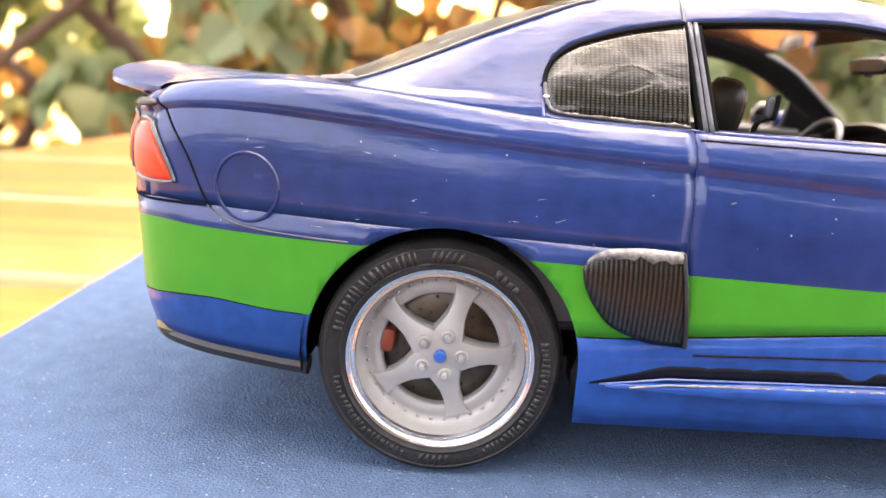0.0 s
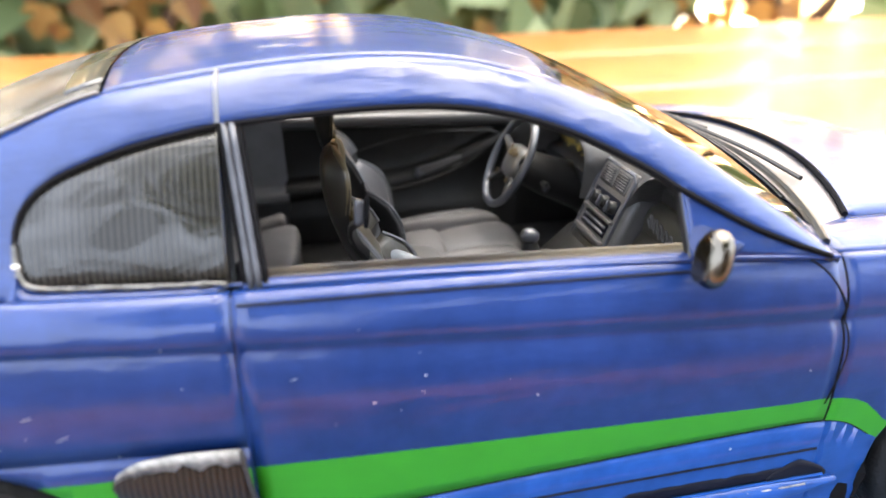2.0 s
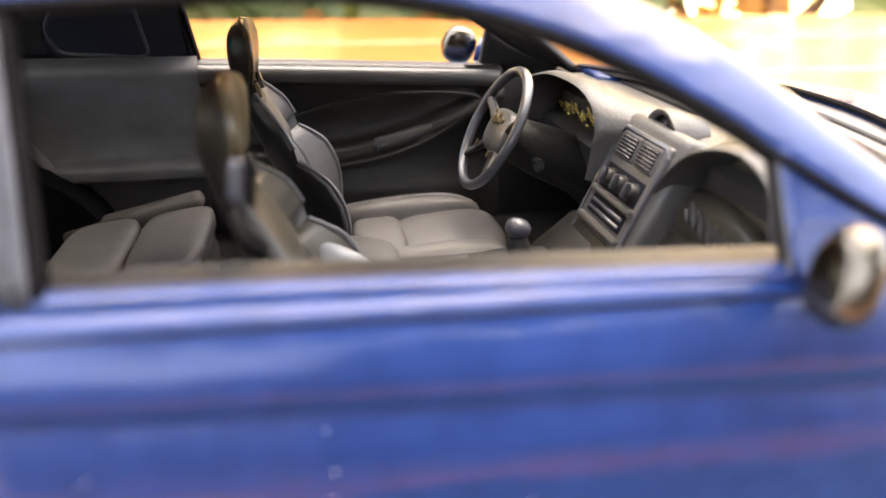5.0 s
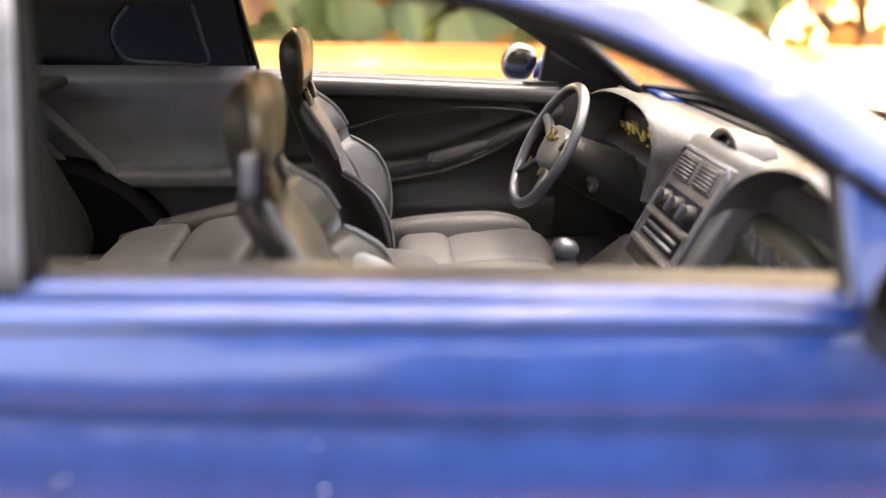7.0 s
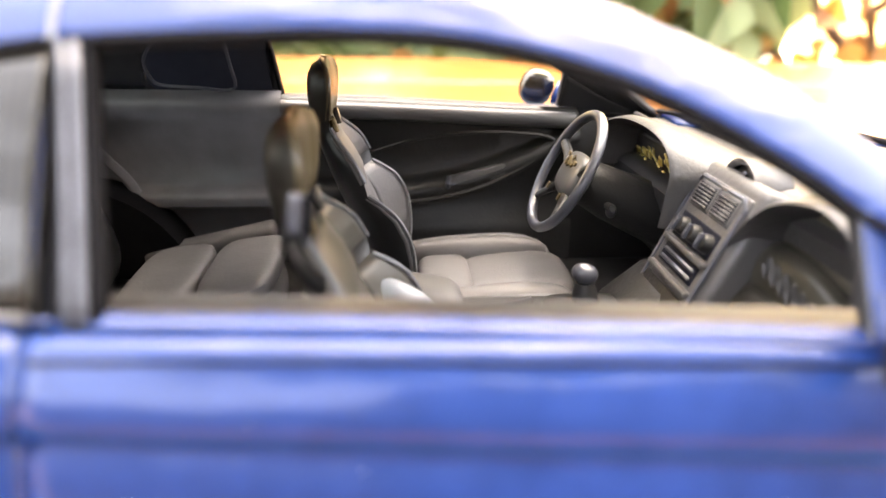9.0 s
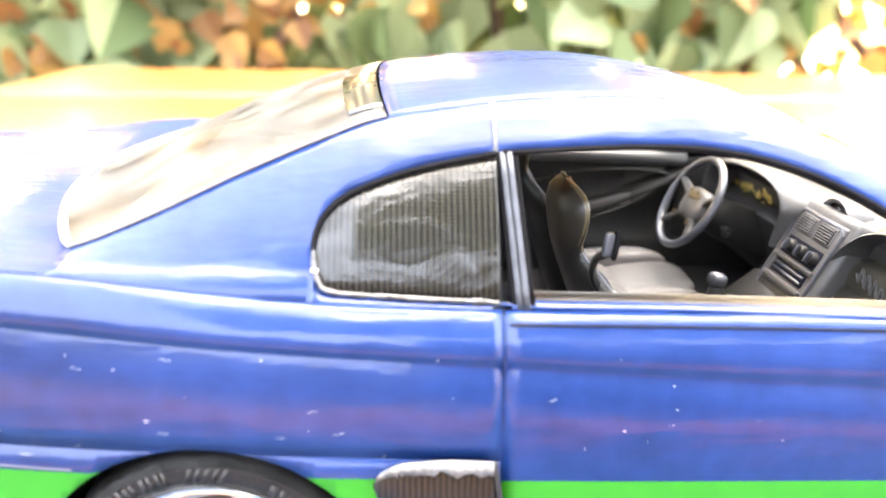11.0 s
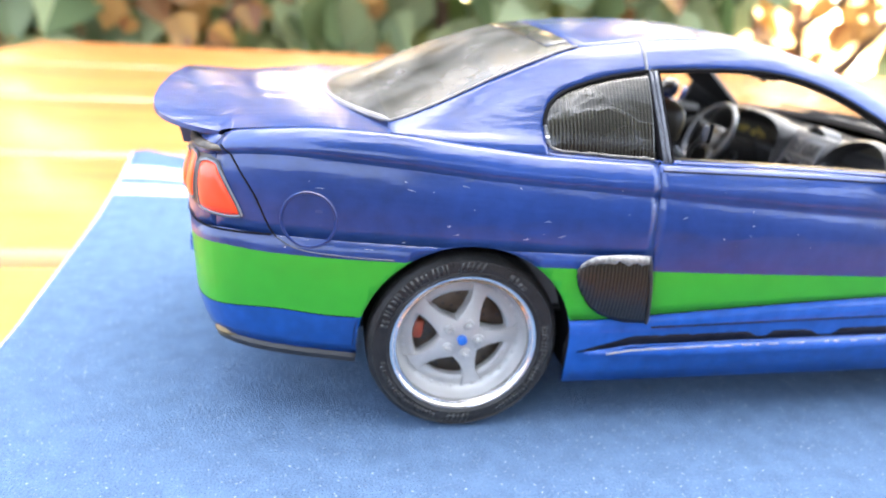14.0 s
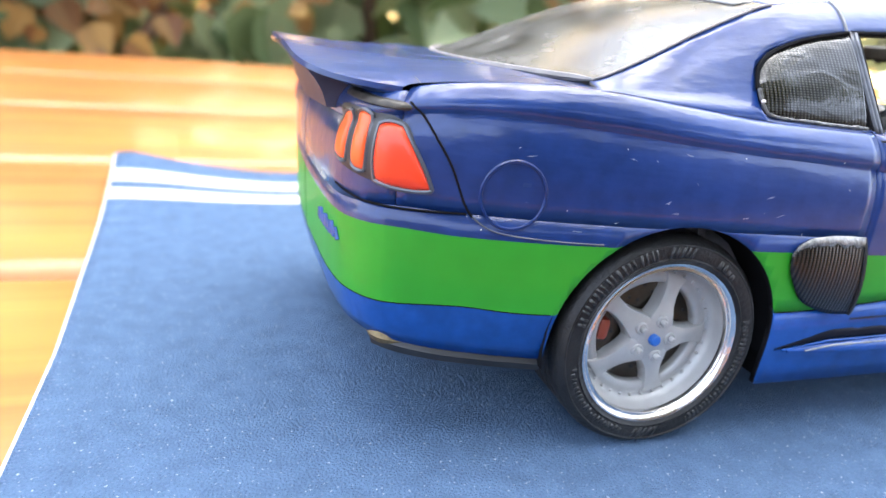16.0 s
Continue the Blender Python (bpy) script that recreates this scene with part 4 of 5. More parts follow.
for side in (-1, 1):
    for x in (REAR_X + 0.415, FRONT_X - 0.425):
        part("splash_panel", box(B(), (0.05, 0.30, 0.30), pose(x, side * 0.72, 0.335), 0.01), GAP, car)
for x in (REAR_X, FRONT_X):
    for side in (-1, 1):
        rows = [[Vector((x + r * math.cos(a), side * y, ARCH_Z + r * math.sin(a))) for a in lin(-0.15, math.pi + 0.15, 24)] for r, y in ((ARCH_R + 0.012, 0.875), (ARCH_R + 0.012, 0.6), (0.02, 0.58))]
        part("wheel_housing", facing(grid(B(), rows), (x, side * 2, 0.3)), GAP, car)

# ---- wheels ----
TYRE_R, RIM_R = 0.333, 0.250


def wheel(x, side):
    """A five-spoke wheel with a low tyre; the outer face looks to the given side."""
    y = 0.868 * side
    turn = Matrix.Translation((x, y, ARCH_Z - 0.002)) @ (Matrix.Identity(4) if side < 0 else Matrix.Rotation(math.pi, 4, "Z"))
    hub = new("wheel")
    hub.parent = car
    hub.location = (Vector((x, y, ARCH_Z)) - HOME[car.name]) * S
    HOME[hub.name] = Vector((x, y, ARCH_Z))
    tagged(hub, "silver five-spoke wheel with low black tyre")
    bm = B()
    prof = [(RIM_R - 0.004, 0.012), (RIM_R + 0.004, -0.006), (RIM_R + 0.012, -0.011), (RIM_R + 0.016, -0.0145), (RIM_R + 0.0185, -0.0145), (RIM_R + 0.021, -0.0125), (RIM_R + 0.04, -0.016), (RIM_R + 0.056, -0.0135), (RIM_R + 0.058, -0.0155), (RIM_R + 0.062, -0.0145), (RIM_R + 0.064, -0.010), (TYRE_R - 0.011, -0.002), (TYRE_R - 0.004, 0.008), (TYRE_R, 0.022)]
    for k in range(5):
        prof += [(TYRE_R, 0.03 + 0.04 * k), (TYRE_R, 0.05 + 0.04 * k), (TYRE_R - 0.007, 0.053 + 0.04 * k), (TYRE_R - 0.007, 0.059 + 0.04 * k)]
    prof += [(TYRE_R, 0.235), (TYRE_R - 0.015, 0.255), (RIM_R, 0.26)]
    tyre = part("tyre", lathe(bm, prof, 72, turn), RUBBER, hub, "black low-profile tyre with raised markings", sharp=30)
    # raised marks round the side: blocks, slashes and a fine ring
    bm = B()
    r0 = RIM_R + 0.024
    rng_t = random.Random(4)
    spans = [(106 + 7.0 * k, 6.2, 0.034) for k in range(9)] + [(192 + 3.1 * k, 2.2, 0.020) for k in range(20)] + [(-62 + 3.0 * k, 2.2, 0.022) for k in range(26)] + [(60 - 4.0 * k, 3.0, 0.024) for k in range(4)]
    for a0, w, h in spans:
        c, s = math.radians(a0), math.radians(w / 2) * rng_t.uniform(0.5, 1.0)
        low, high = rng_t.choice(((0, 1), (0, 1), (0.15, 0.9), (0, 0.7), (0.3, 1)))
        slant = rng_t.uniform(-0.3, 0.3) * s
        for u0, u1 in ((-1.0, -0.45), (0.35, 1.0)) if h > 0.03 else ((-1.0, 1.0),):
            rows = [[turn @ Vector(((r0 + h * q) * math.cos(c + s * u + slant * q), -0.0192 + 0.003 * q, (r0 + h * q) * math.sin(c + s * u + slant * q))) for u in lin(u0, u1, 4)] for q in (low, high)]
            grid(bm, rows)
    for a0 in [96, 92.5, 89, 85.5, 82] + [276, 272.5, 269, 265.5, 262]:
        a = math.radians(a0)
        rows = [[turn @ Vector((r * math.cos(a + d + k), -0.019 + 0.004 * (r - r0) / 0.03, r * math.sin(a + d + k))) for d in (0, 0.03)] for r, k in ((r0, 0), (r0 + 0.032, -0.05))]
        grid(bm, rows)
    part("tyre_marking", facing(bm, (x, 0, ARCH_Z)), LETTER, tyre, "raised unreadable tyre marks", 0.006)
    rim = part("rim", lathe(B(), [(RIM_R - 0.021, 0.022), (RIM_R - 0.0205, 0.006), (RIM_R - 0.018, 0.002), (RIM_R - 0.0105, 0.003), (RIM_R - 0.0085, -0.003), (RIM_R - 0.004, -0.008), (RIM_R + 0.003, -0.0095), (RIM_R + 0.007, -0.004), (RIM_R + 0.005, 0.01)], 72, turn), CHROME, hub, "polished chrome rim lip", sharp=50)
    part("dish", lathe(B(), [(RIM_R - 0.020, 0.014), (0.224, 0.045), (0.217, 0.066), (0.206, 0.074), (0.196, 0.074), (0.188, 0.070), (0.172, 0.070), (0.166, 0.075), (0.164, 0.085), (0.163, 0.2)], 72, turn), SILVER, rim, "satin silver dish", sharp=50)
    bm = B()
    for k in range(34):
        a = 2 * math.pi * k / 34
        m = turn @ Matrix.Translation((0.2055 * math.cos(a), 0.067, 0.2055 * math.sin(a)))
        bmesh.ops.create_uvsphere(bm, u_segments=6, v_segments=4, radius=0.0055, matrix=m)
    part("rivets", bm, SILVER, rim, "ring of small rivets")
    for k in range(5):
        a = math.radians(70 + 72 * k)
        rows = []
        for r, w, dpt in ((0.02, 0.03, 0.036), (0.06, 0.046, 0.034), (0.085, 0.036, 0.039), (0.11, 0.028, 0.046), (0.14, 0.0250, 0.053), (0.165, 0.027, 0.058), (0.185, 0.033, 0.062), (0.198, 0.042, 0.066)):
            ring = []
            for u, d in ((-1, 0.05), (-0.99, 0.010), (-0.9, 0.002), (-0.6, -0.001), (0.6, -0.001), (0.9, 0.002), (0.99, 0.010), (1, 0.05)):
                q = Vector((r, dpt + d, u * w))
                ring.append(turn @ Matrix.Rotation(-a, 4, "Y") @ q)
            rows.append(ring)
        bm = facing(grid(B(), rows), (x, 0, ARCH_Z))
        part("spoke", bm, SILVER, rim)
    part("hub", lathe(B(), [(0.0, 0.032), (0.05, 0.033), (0.068, 0.038), (0.076, 0.046), (0.078, 0.09)], 32, turn), SILVER, rim)
    part("centre_cap", lathe(B(), [(0.0, 0.015), (0.014, 0.015), (0.0175, 0.018), (0.0185, 0.034)], 8, turn), CAPBLUE, hub, "blue centre cap")
    for k in range(5):
        a = math.radians(70 + 72 * k)
        m = turn @ Matrix.Translation((0.058 * math.cos(a), 0.0, 0.058 * math.sin(a)))
        bm = lathe(B(), [(0.0, 0.012), (0.007, 0.013), (0.010, 0.018), (0.0105, 0.04)], 12, m)
        lathe(bm, [(0.0105, 0.029), (0.015, 0.027), (0.019, 0.029), (0.021, 0.04)], 14, m)
        part("lug_nut", bm, SILVER, hub)
    bm = lathe(B(), [(0.05, 0.10), (0.17, 0.10), (0.175, 0.104), (0.175, 0.12), (0.05, 0.12)], 40, turn)
    disc = part("brake_disc", bm, DISC, hub, "brown steel drilled brake disc")
    bm = B()
    for k in range(30):
        a, r = 2 * math.pi * k / 30, (0.105, 0.125, 0.148)[k % 3]
        lathe(bm, [(0.0, 0.098), (0.006, 0.098), (0.006, 0.104)], 6, turn @ Matrix.Translation((r * math.cos(a), 0, r * math.sin(a))))
    part("disc_holes", bm, BLACK, disc)
    bm = box(B(), (0.04, 0.07, 0.07), turn @ Matrix.Rotation(radians(8), 4, "Y") @ Matrix.Translation((-0.15, 0.10, 0.0)), 0.015)
    part("caliper", bm, CALIPER, hub, "orange brake caliper")


for wx in (REAR_X, FRONT_X):
    for ws in (-1, 1):
        wheel(wx, ws)

# ---- door mirrors ----
for side in (-1, 1):
    m = pose(1.541 if side < 0 else 1.49, side * 0.915, 0.970 if side < 0 else 0.985, 0, 0, 0)
    bm = lump(B(), (0.06 if side < 0 else 0.12, 0.082, 0.12 if side < 0 else 0.13), m @ pose(0, 0, 0, side * 14, 16, 0), 2.4, 24, 14)
    mirror = part("door_mirror", bm, DARKCHROME, car, "chrome teardrop door mirror")
    bm = B()
    tube(bm, [Vector((1.55, side * 0.87, 0.975)), Vector((1.60, side * 0.84, 0.962)), Vector((1.66, side * 0.825, 0.953))], [0.05, 0.034, 0.004], 12, 0, 0.7)
    part("mirror_foot", bm, BLUE, mirror)
    bm = lump(B(), (0.010, 0.06, 0.09), m @ pose(-0.025, 0, 0, side * 14, 16, 0), 3)
    part("mirror_face", bm, DARKCHROME, mirror, "tarnished mirror glass")

# ---- cabin ----
bm = B()
rows = [[Vector((x, y, 0.42)) for y in lin(-0.76, 0.76, 6)] for x in lin(0.0, 2.0, 8)]
part("cabin_floor", facing(grid(bm, rows), (1, 0, 0)), BLACK, car, "", 0.02)
bm = box(B(), (0.04, 1.5, 0.5), pose(1.98, 0, 0.66), 0.01)
part("bulkhead", bm, BLACK, car)
# shelf behind the rear seat
bm = box(B(), (0.5, 1.4, 0.03), pose(-0.14, 0, 0.95), 0.01)
part("parcel_shelf", bm, TRIM, car)


def door_panel(side):
    """Moulded inner door: roll at the waist, swept arm rest, map pocket."""
    y = 0.742
    rows = []
    for x in lin(0.635, 1.60, 36):
        row = []
        zt = win_low(x)
        sweep = 0.665 + 0.015 * (x - 0.9) + 0.16 * max(0, (x - 1.05) / 0.5) ** 1.5
        for z, o in ((zt, 0.05), (zt + 0.002, 0.02), (zt - 0.01, 0.0), (zt - 0.05, -0.004), (zt - 0.065, 0.004), (sweep + 0.14, 0.02), (sweep + 0.05, 0.025), (sweep + 0.03, 0.012), (sweep + 0.02, -0.03), (sweep, -0.045), (sweep - 0.02, -0.04), (sweep - 0.03, 0.012), (0.60, 0.02), (0.56, -0.012), (0.53, -0.02), (0.42, -0.02)):
            row.append(Vector((x, side * (y + o), min(z, zt + 0.002))))
        rows.append(row)
    p = part("door_card", facing(grid(B(), rows), (1.1, -side * -3, 0.7)), TRIM, car, "black moulded inner door card", sharp=60)
    bm = B()
    tube(bm, spline([(0.92, side * 0.722, 0.80), (1.1, side * 0.722, 0.848), (1.3, side * 0.722, 0.865), (1.5, side * 0.722, 0.85), (1.53, side * 0.722, 0.80)], 8), 0.006, 6)
    tube(bm, spline([(0.93, side * 0.708, 0.628), (1.08, side * 0.700, 0.640), (1.25, side * 0.700, 0.675), (1.4, side * 0.705, 0.74), (1.52, side * 0.715, 0.82)], 8), 0.010, 6)
    part("card_line", bm, TRIM, p)
    bm = B()
    tube(bm, [(1.175, side * 0.705, 0.685), (1.172, side * 0.69, 0.705), (1.178, side * 0.70, 0.725)], 0.009, 6)
    tube(bm, [(1.17, side * 0.70, 0.695), (1.20, side * 0.70, 0.70)], 0.006, 6)
    part("door_pull", bm, GREYTRIM, p, "small grey door pull")
    bm = box(B(), (0.20, 0.03, 0.045), pose(1.27, side * 0.715, 0.722, 0, -14, 0), 0.01)
    part("switch_plate", bm, DASH, p)
    bm = B()
    tube(bm, [(x, side * 0.735, win_low(x) - 0.034) for x in lin(0.645, 1.585, 24)], 0.026, 10, 0, 1.1)
    part("card_roll", bm, ROLL, p, "grey padded waist roll")
    # rear side trim
    rows = []
    for x in lin(-0.1, 0.645, 26):
        row = []
        zt = 0.968
        for z, o in ((zt + 0.02, 0.02), (zt + 0.006, 0.006), (zt - 0.008, -0.016), (zt - 0.03, -0.022), (zt - 0.055, -0.012), (zt - 0.08, 0.01), (0.69, 0.02), (0.675, 0.0), (0.663, -0.035), (0.65, -0.042), (0.625, -0.04), (0.612, -0.008), (0.60, 0.008), (0.42, 0.008)):
            row.append(Vector((x, side * (0.735 + o), z)))
        rows.append(row)
    part("rear_side_trim", facing(grid(B(), rows), (0.3, side * 3, 0.7)), REARTRIM, car, "black rear side trim with ledge", sharp=60)
    # inner skin of the quarter window and pillar
    bm = B()
    rows = [[Vector((x, side * (wide(z) - 0.035), z)) for z in lin(win_low(x) - 0.02, win_top(x) + 0.01, 6)] for x in lin(0.24, 0.615, 12)]
    part("window_inner", facing(grid(bm, rows), (0.4, side * 3, 1.1)), PILLAR, car)
    bm = B()
    tube(bm, [(x, side * (0.70 - 0.58 * (z - 1.0)) * 1.0, z) for x, _, z in spline([(0.34, 0, 1.165), (0.30, 0, 1.13), (0.268, 0, 1.08), (0.275, 0, 1.03), (0.30, 0, 1.01), (0.40, 0, 1.003), (0.51, 0, 1.0), (0.515, 0, 1.08), (0.51, 0, 1.17)], 5)], 0.005, 6)
    part("pane_edge", bm, GREYTRIM, car)


door_panel(-1)
door_panel(1)
# headlining inside the roof; the table's orange reflection is painted into it
rows = [[p + Vector((0, 0, -0.035)) for p in r[2:-2]] for r in top_sheet(0.40, 1.30, 0.36, 1.35, 12)]
part("headlining", facing(grid(B(), rows), (0.8, 0, 3)), ROOFIN, car, "glossy roof lining with the table's orange reflection put into its colour")


BACK_H = [0.0, 0.06, 0.12, 0.18, 0.24, 0.285, 0.315, 0.35, 0.40, 0.44, 0.47, 0.49, 0.51, 0.54, 0.575, 0.605, 0.63, 0.645, 0.652]
BACK_W = [0.19, 0.21, 0.222, 0.226, 0.222, 0.208, 0.198, 0.204, 0.192, 0.160, 0.126, 0.114, 0.118, 0.130, 0.138, 0.136, 0.118, 0.080, 0.014]
BACK_WING = [0.045, 0.080, 0.100, 0.108, 0.098, 0.070, 0.046, 0.052, 0.046, 0.032, 0.018, 0.010, 0.010, 0.015, 0.020, 0.021, 0.017, 0.008, 0.0]
BACK_C = [0.0, 0.0, 0.0, 0.0, 0.0, 0.0, -0.002, -0.004, -0.006, -0.008, -0.008, -0.006, 0.0, 0.010, 0.020, 0.028, 0.034, 0.037, 0.038]
BACK_T = [0.030, 0.030, 0.030, 0.030, 0.030, 0.030, 0.030, 0.030, 0.030, 0.030, 0.030, 0.032, 0.036, 0.042, 0.045, 0.044, 0.038, 0.026, 0.006]


def seat(y, name, label, head, cloth, foot=(1.02, 0.50)):
    """A sports seat: cushion with bolsters, a thin winged back that narrows into a curved head rest."""
    s = new(name)
    s.parent = car
    HOME[s.name] = Vector((1.2, y, 0.4))
    s.location = (HOME[s.name] - HOME[car.name]) * S
    tagged(s, label)
    part("cushion", lump(B(), (0.34, 0.31, 0.13), pose(1.345, y, 0.482, 0, -5, 0), 3.6), SEAT, s, "grey cloth cushion")
    part("cushion_pad", lump(B(), (0.16, 0.30, 0.12), pose(1.145, y, 0.478, 0, -3, 0), 4.5), SEAT, s)
    part("cushion_base", lump(B(), (0.56, 0.48, 0.12), pose(1.24, y, 0.43, 0, -4, 0), 5), SEATD, s)
    for d in (-1, 1):
        part("cushion_bolster", lump(B(), (0.52, 0.10, 0.15), pose(1.23, y + d * 0.195, 0.488, 0, -4, d * -3), 2.8), SEAT, s)
        bm = B()
        tube(bm, spline([(1.02, y + d * 0.232, 0.53), (1.2, y + d * 0.243, 0.548), (1.38, y + d * 0.236, 0.555), (1.47, y + d * 0.215, 0.53), (1.50, y + d * 0.19, 0.49)], 6), 0.005, 6)
        part("piping", bm, SIDETRIM, s)
    b = Matrix.Translation((foot[0], y, foot[1])) @ Matrix.Rotation(radians(-19), 4, "Y")

    def at(k, v, proud=0.0):
        bulge = (0.016 + 0.022 * math.exp(-((BACK_H[k] - 0.36) / 0.07) ** 2)) * (1 - min(1, abs(v) / 0.62) ** 2.5)
        bulge *= 0.4 if k > 11 else 1.0
        return b @ Vector((BACK_C[k] + BACK_WING[k] * abs(v) ** 2.6 + bulge + proud, v * BACK_W[k], BACK_H[k]))

    def behind(k, v):
        return b @ Vector((BACK_C[k] + 0.8 * BACK_WING[k] * abs(v) ** 3 - BACK_T[k] * (1 - abs(v) ** 5) - 0.004, v * BACK_W[k], BACK_H[k]))

    n = len(BACK_H)
    rows = [[at(k, v) for v in lin(-1, 1, 19)] + [behind(k, v) for v in lin(1, -1, 19)] for k in range(n)]
    for name_, rs, m, note in (("back_shell", rows[:13], SEATD, "glossy dark seat shell"), ("headrest_shell", rows[12:], HEADBACK, "dark brown head rest shell")):
        bm = grid(B(), rs, closed=True)
        bmesh.ops.recalc_face_normals(bm, faces=bm.faces)
        part(name_, bm, m, s, note, sharp=60)

    def pad(name_, ks, vs, m, note=""):
        return part(name_, facing(grid(B(), [[at(k, v, 0.004) for v in vs] for k in ks]), (0.3, y, 0.7)), m, s, note, 0.012, sharp=60)

    pad("backrest", range(0, 11), lin(-0.56, 0.56, 11), cloth, "grey padded seat back")
    for d in (-1, 1):
        pad("back_bolster", range(1, 7), [d * v for v in lin(0.60, 0.985, 8)], cloth)
        pad("shoulder_wing", range(7, 11), [d * v for v in lin(0.60, 0.985, 8)], cloth)
        for ks in (range(0, 7), range(7, 12)):
            bm = B()
            tube(bm, spline([at(k, d * 0.99, 0.004) for k in ks], 4), 0.0055, 6)
            part("piping", bm, SIDETRIM, s, "pale seam piping")
    pad("headrest", range(12, n), lin(-0.99, 0.99, 13), head, "olive-brown padded head rest")
    for d in (-1, 1):
        bm = B()
        tube(bm, [at(10, d * 0.5, 0.006), at(11, d * 0.55, 0.010), at(12, d * 0.6, 0.008)], 0.010, 8)
        part("headrest_post", bm, GOLD if d < 0 else SEATD, s)
    return s


seat(0.37, "driver_seat", "grey and black sports seat with head rest", HEAD, SEAT, (0.99, 0.50))
seat(-0.37, "passenger_seat", "olive-grey and black sports seat with head rest", HEAD, BACKPAD, (1.005, 0.485))
# rear bench
bench = new("rear_seat")
bench.parent = car
HOME[bench.name] = Vector((0.45, 0, 0.42))
bench.location = (HOME[bench.name] - HOME[car.name]) * S
tagged(bench, "grey padded rear bench seat")
for y in (-0.29, 0.29):
    part("bench_cushion", lump(B(), (0.46, 0.50, 0.16), pose(0.46, y, 0.47, 0, -8, 0), 4), SEAT, bench)
    for k in range(2):
        bm = lump(B(), (0.2, 0.42, 0.06), pose(0.385 + 0.205 * k, y, 0.55 + 0.026 * k, 0, -8, 0), 4)
        part("seat_pad", bm, SEAT, bench)
    part("bench_back", lump(B(), (0.14, 0.56, 0.5), pose(0.06, y, 0.70, 0, -22, 0), 4), TRIM, bench)

for y in (-0.715, 0.715):
    bm = B()
    tube(bm, spline([(0.0, y, 0.88), (0.09, y, 0.78), (0.17, y, 0.68), (0.20, y, 0.55), (0.215, y, 0.42)], 6), 0.017, 8, 0, 0.6)
    tube(bm, spline([(-0.02, y, 0.78), (0.06, y, 0.68), (0.12, y, 0.60), (0.15, y, 0.40)], 6), 0.012, 8, 0, 0.6)
    part("seat_belt", bm, SIDETRIM, car, "grey rear belt strap")
    part("bench_ledge", box(B(), (0.42, 0.10, 0.05), pose(0.42, y * 0.88, 0.525, 0, -13, 0), 0.02, 3), SEAT, bench)
# bluish light on the passenger bolster is put into this pale colour
part("seat_side", lump(B(), (0.17, 0.06, 0.08), pose(1.01, -0.19, 0.69, 0, 30, 0), 2.4), PALE, car, "seat side with bluish light put into its pale colour")
part("armrest_lid", lump(B(), (0.19, 0.17, 0.11), pose(1.06, 0.0, 0.605, 0, 8, 0), 3.2), SEAT, car, "light grey centre armrest")

part("belt_guide", lump(B(), (0.022, 0.020, 0.058), pose(0.866, -0.648, 1.034, 0, 6, 0), 4), GREYTRIM, car, "grey belt guide")
part("belt_guide_front", lump(B(), (0.012, 0.022, 0.070), pose(0.882, -0.652, 1.034, 0, 6, 0), 4), GAP, car)
bm = B()
tube(bm, spline([(0.868, -0.645, 1.012), (0.850, -0.62, 0.99), (0.86, -0.57, 0.93), (0.90, -0.52, 0.86)], 5), 0.014, 8, 0, 0.6)
part("belt_strap", bm, SEATD, car, "dark belt strap on the seat side")

# dash: a swept top, two cowled bays, the centre stack
dash = part("dashboard", B(), DASH, car, "charcoal dual-cowl dashboard")
bm = B()


rows = []
for y in lin(-0.735, 0.735, 40):
    rows.append([Vector((x, y, z)) for x, z in ((1.80, 0.80), (1.775, 0.85), (1.76, 0.89), (1.775, 0.905), (1.84, 0.912), (1.93, 0.905), (2.03, 0.885))])
part("dash_top", facing(grid(bm, rows), (1.9, 0, 0.5)), DASH, dash, "", sharp=60)


def bay(points, x, back):
    """A cowl over one half of the dash: an arch, drawn back into the dash top."""
    arch_line = spline([(0, y, z) for y, z in points], 8)
    cy, cz = sum(p.y for p in arch_line) / len(arch_line), 0.80
    rows = []
    for dx, k, drop in ((0.11, 0.90, 0), (0.035, 0.945, 0), (0.006, 0.96, 0), (-0.004, 0.985, 0), (0.004, 1.015, 0), (0.03, 1.035, 0.0), (0.10, 1.03, 0.35), (back, 1.0, 1.0)):
        row = []
        for p in arch_line:
            z = cz + (p.z - cz) * k
            top = min(z, 0.905)
            row.append(Vector((x + dx, cy + (p.y - cy) * k, z + (top - z) * drop)))
        rows.append(row)
    return part("dash_cowl", facing(grid(B(), rows), (x + 0.15, cy, 0.75)), DASH, dash, "", sharp=60)


bay([(0.67, 0.78), (0.65, 0.86), (0.60, 0.92), (0.50, 0.955), (0.37, 0.975), (0.20, 0.978), (0.09, 0.955), (0.045, 0.90), (0.055, 0.84), (0.075, 0.76)], 1.645, 0.26)
bay([(-0.08, 0.58), (-0.13, 0.70), (-0.185, 0.80), (-0.24, 0.875), (-0.32, 0.94), (-0.42, 0.975), (-0.50, 0.98), (-0.56, 0.955), (-0.588, 0.90), (-0.59, 0.83), (-0.575, 0.74), (-0.55, 0.62)], 1.685, 0.24)
part("dash_core", box(B(), (0.16, 1.46, 0.36), pose(1.91, 0, 0.70), 0.02), BLACK, dash)
for side in (-1, 1):
    part("kick_panel", box(B(), (0.46, 0.02, 0.5), pose(1.80, side * 0.745, 0.66), 0.006), TRIM, car)
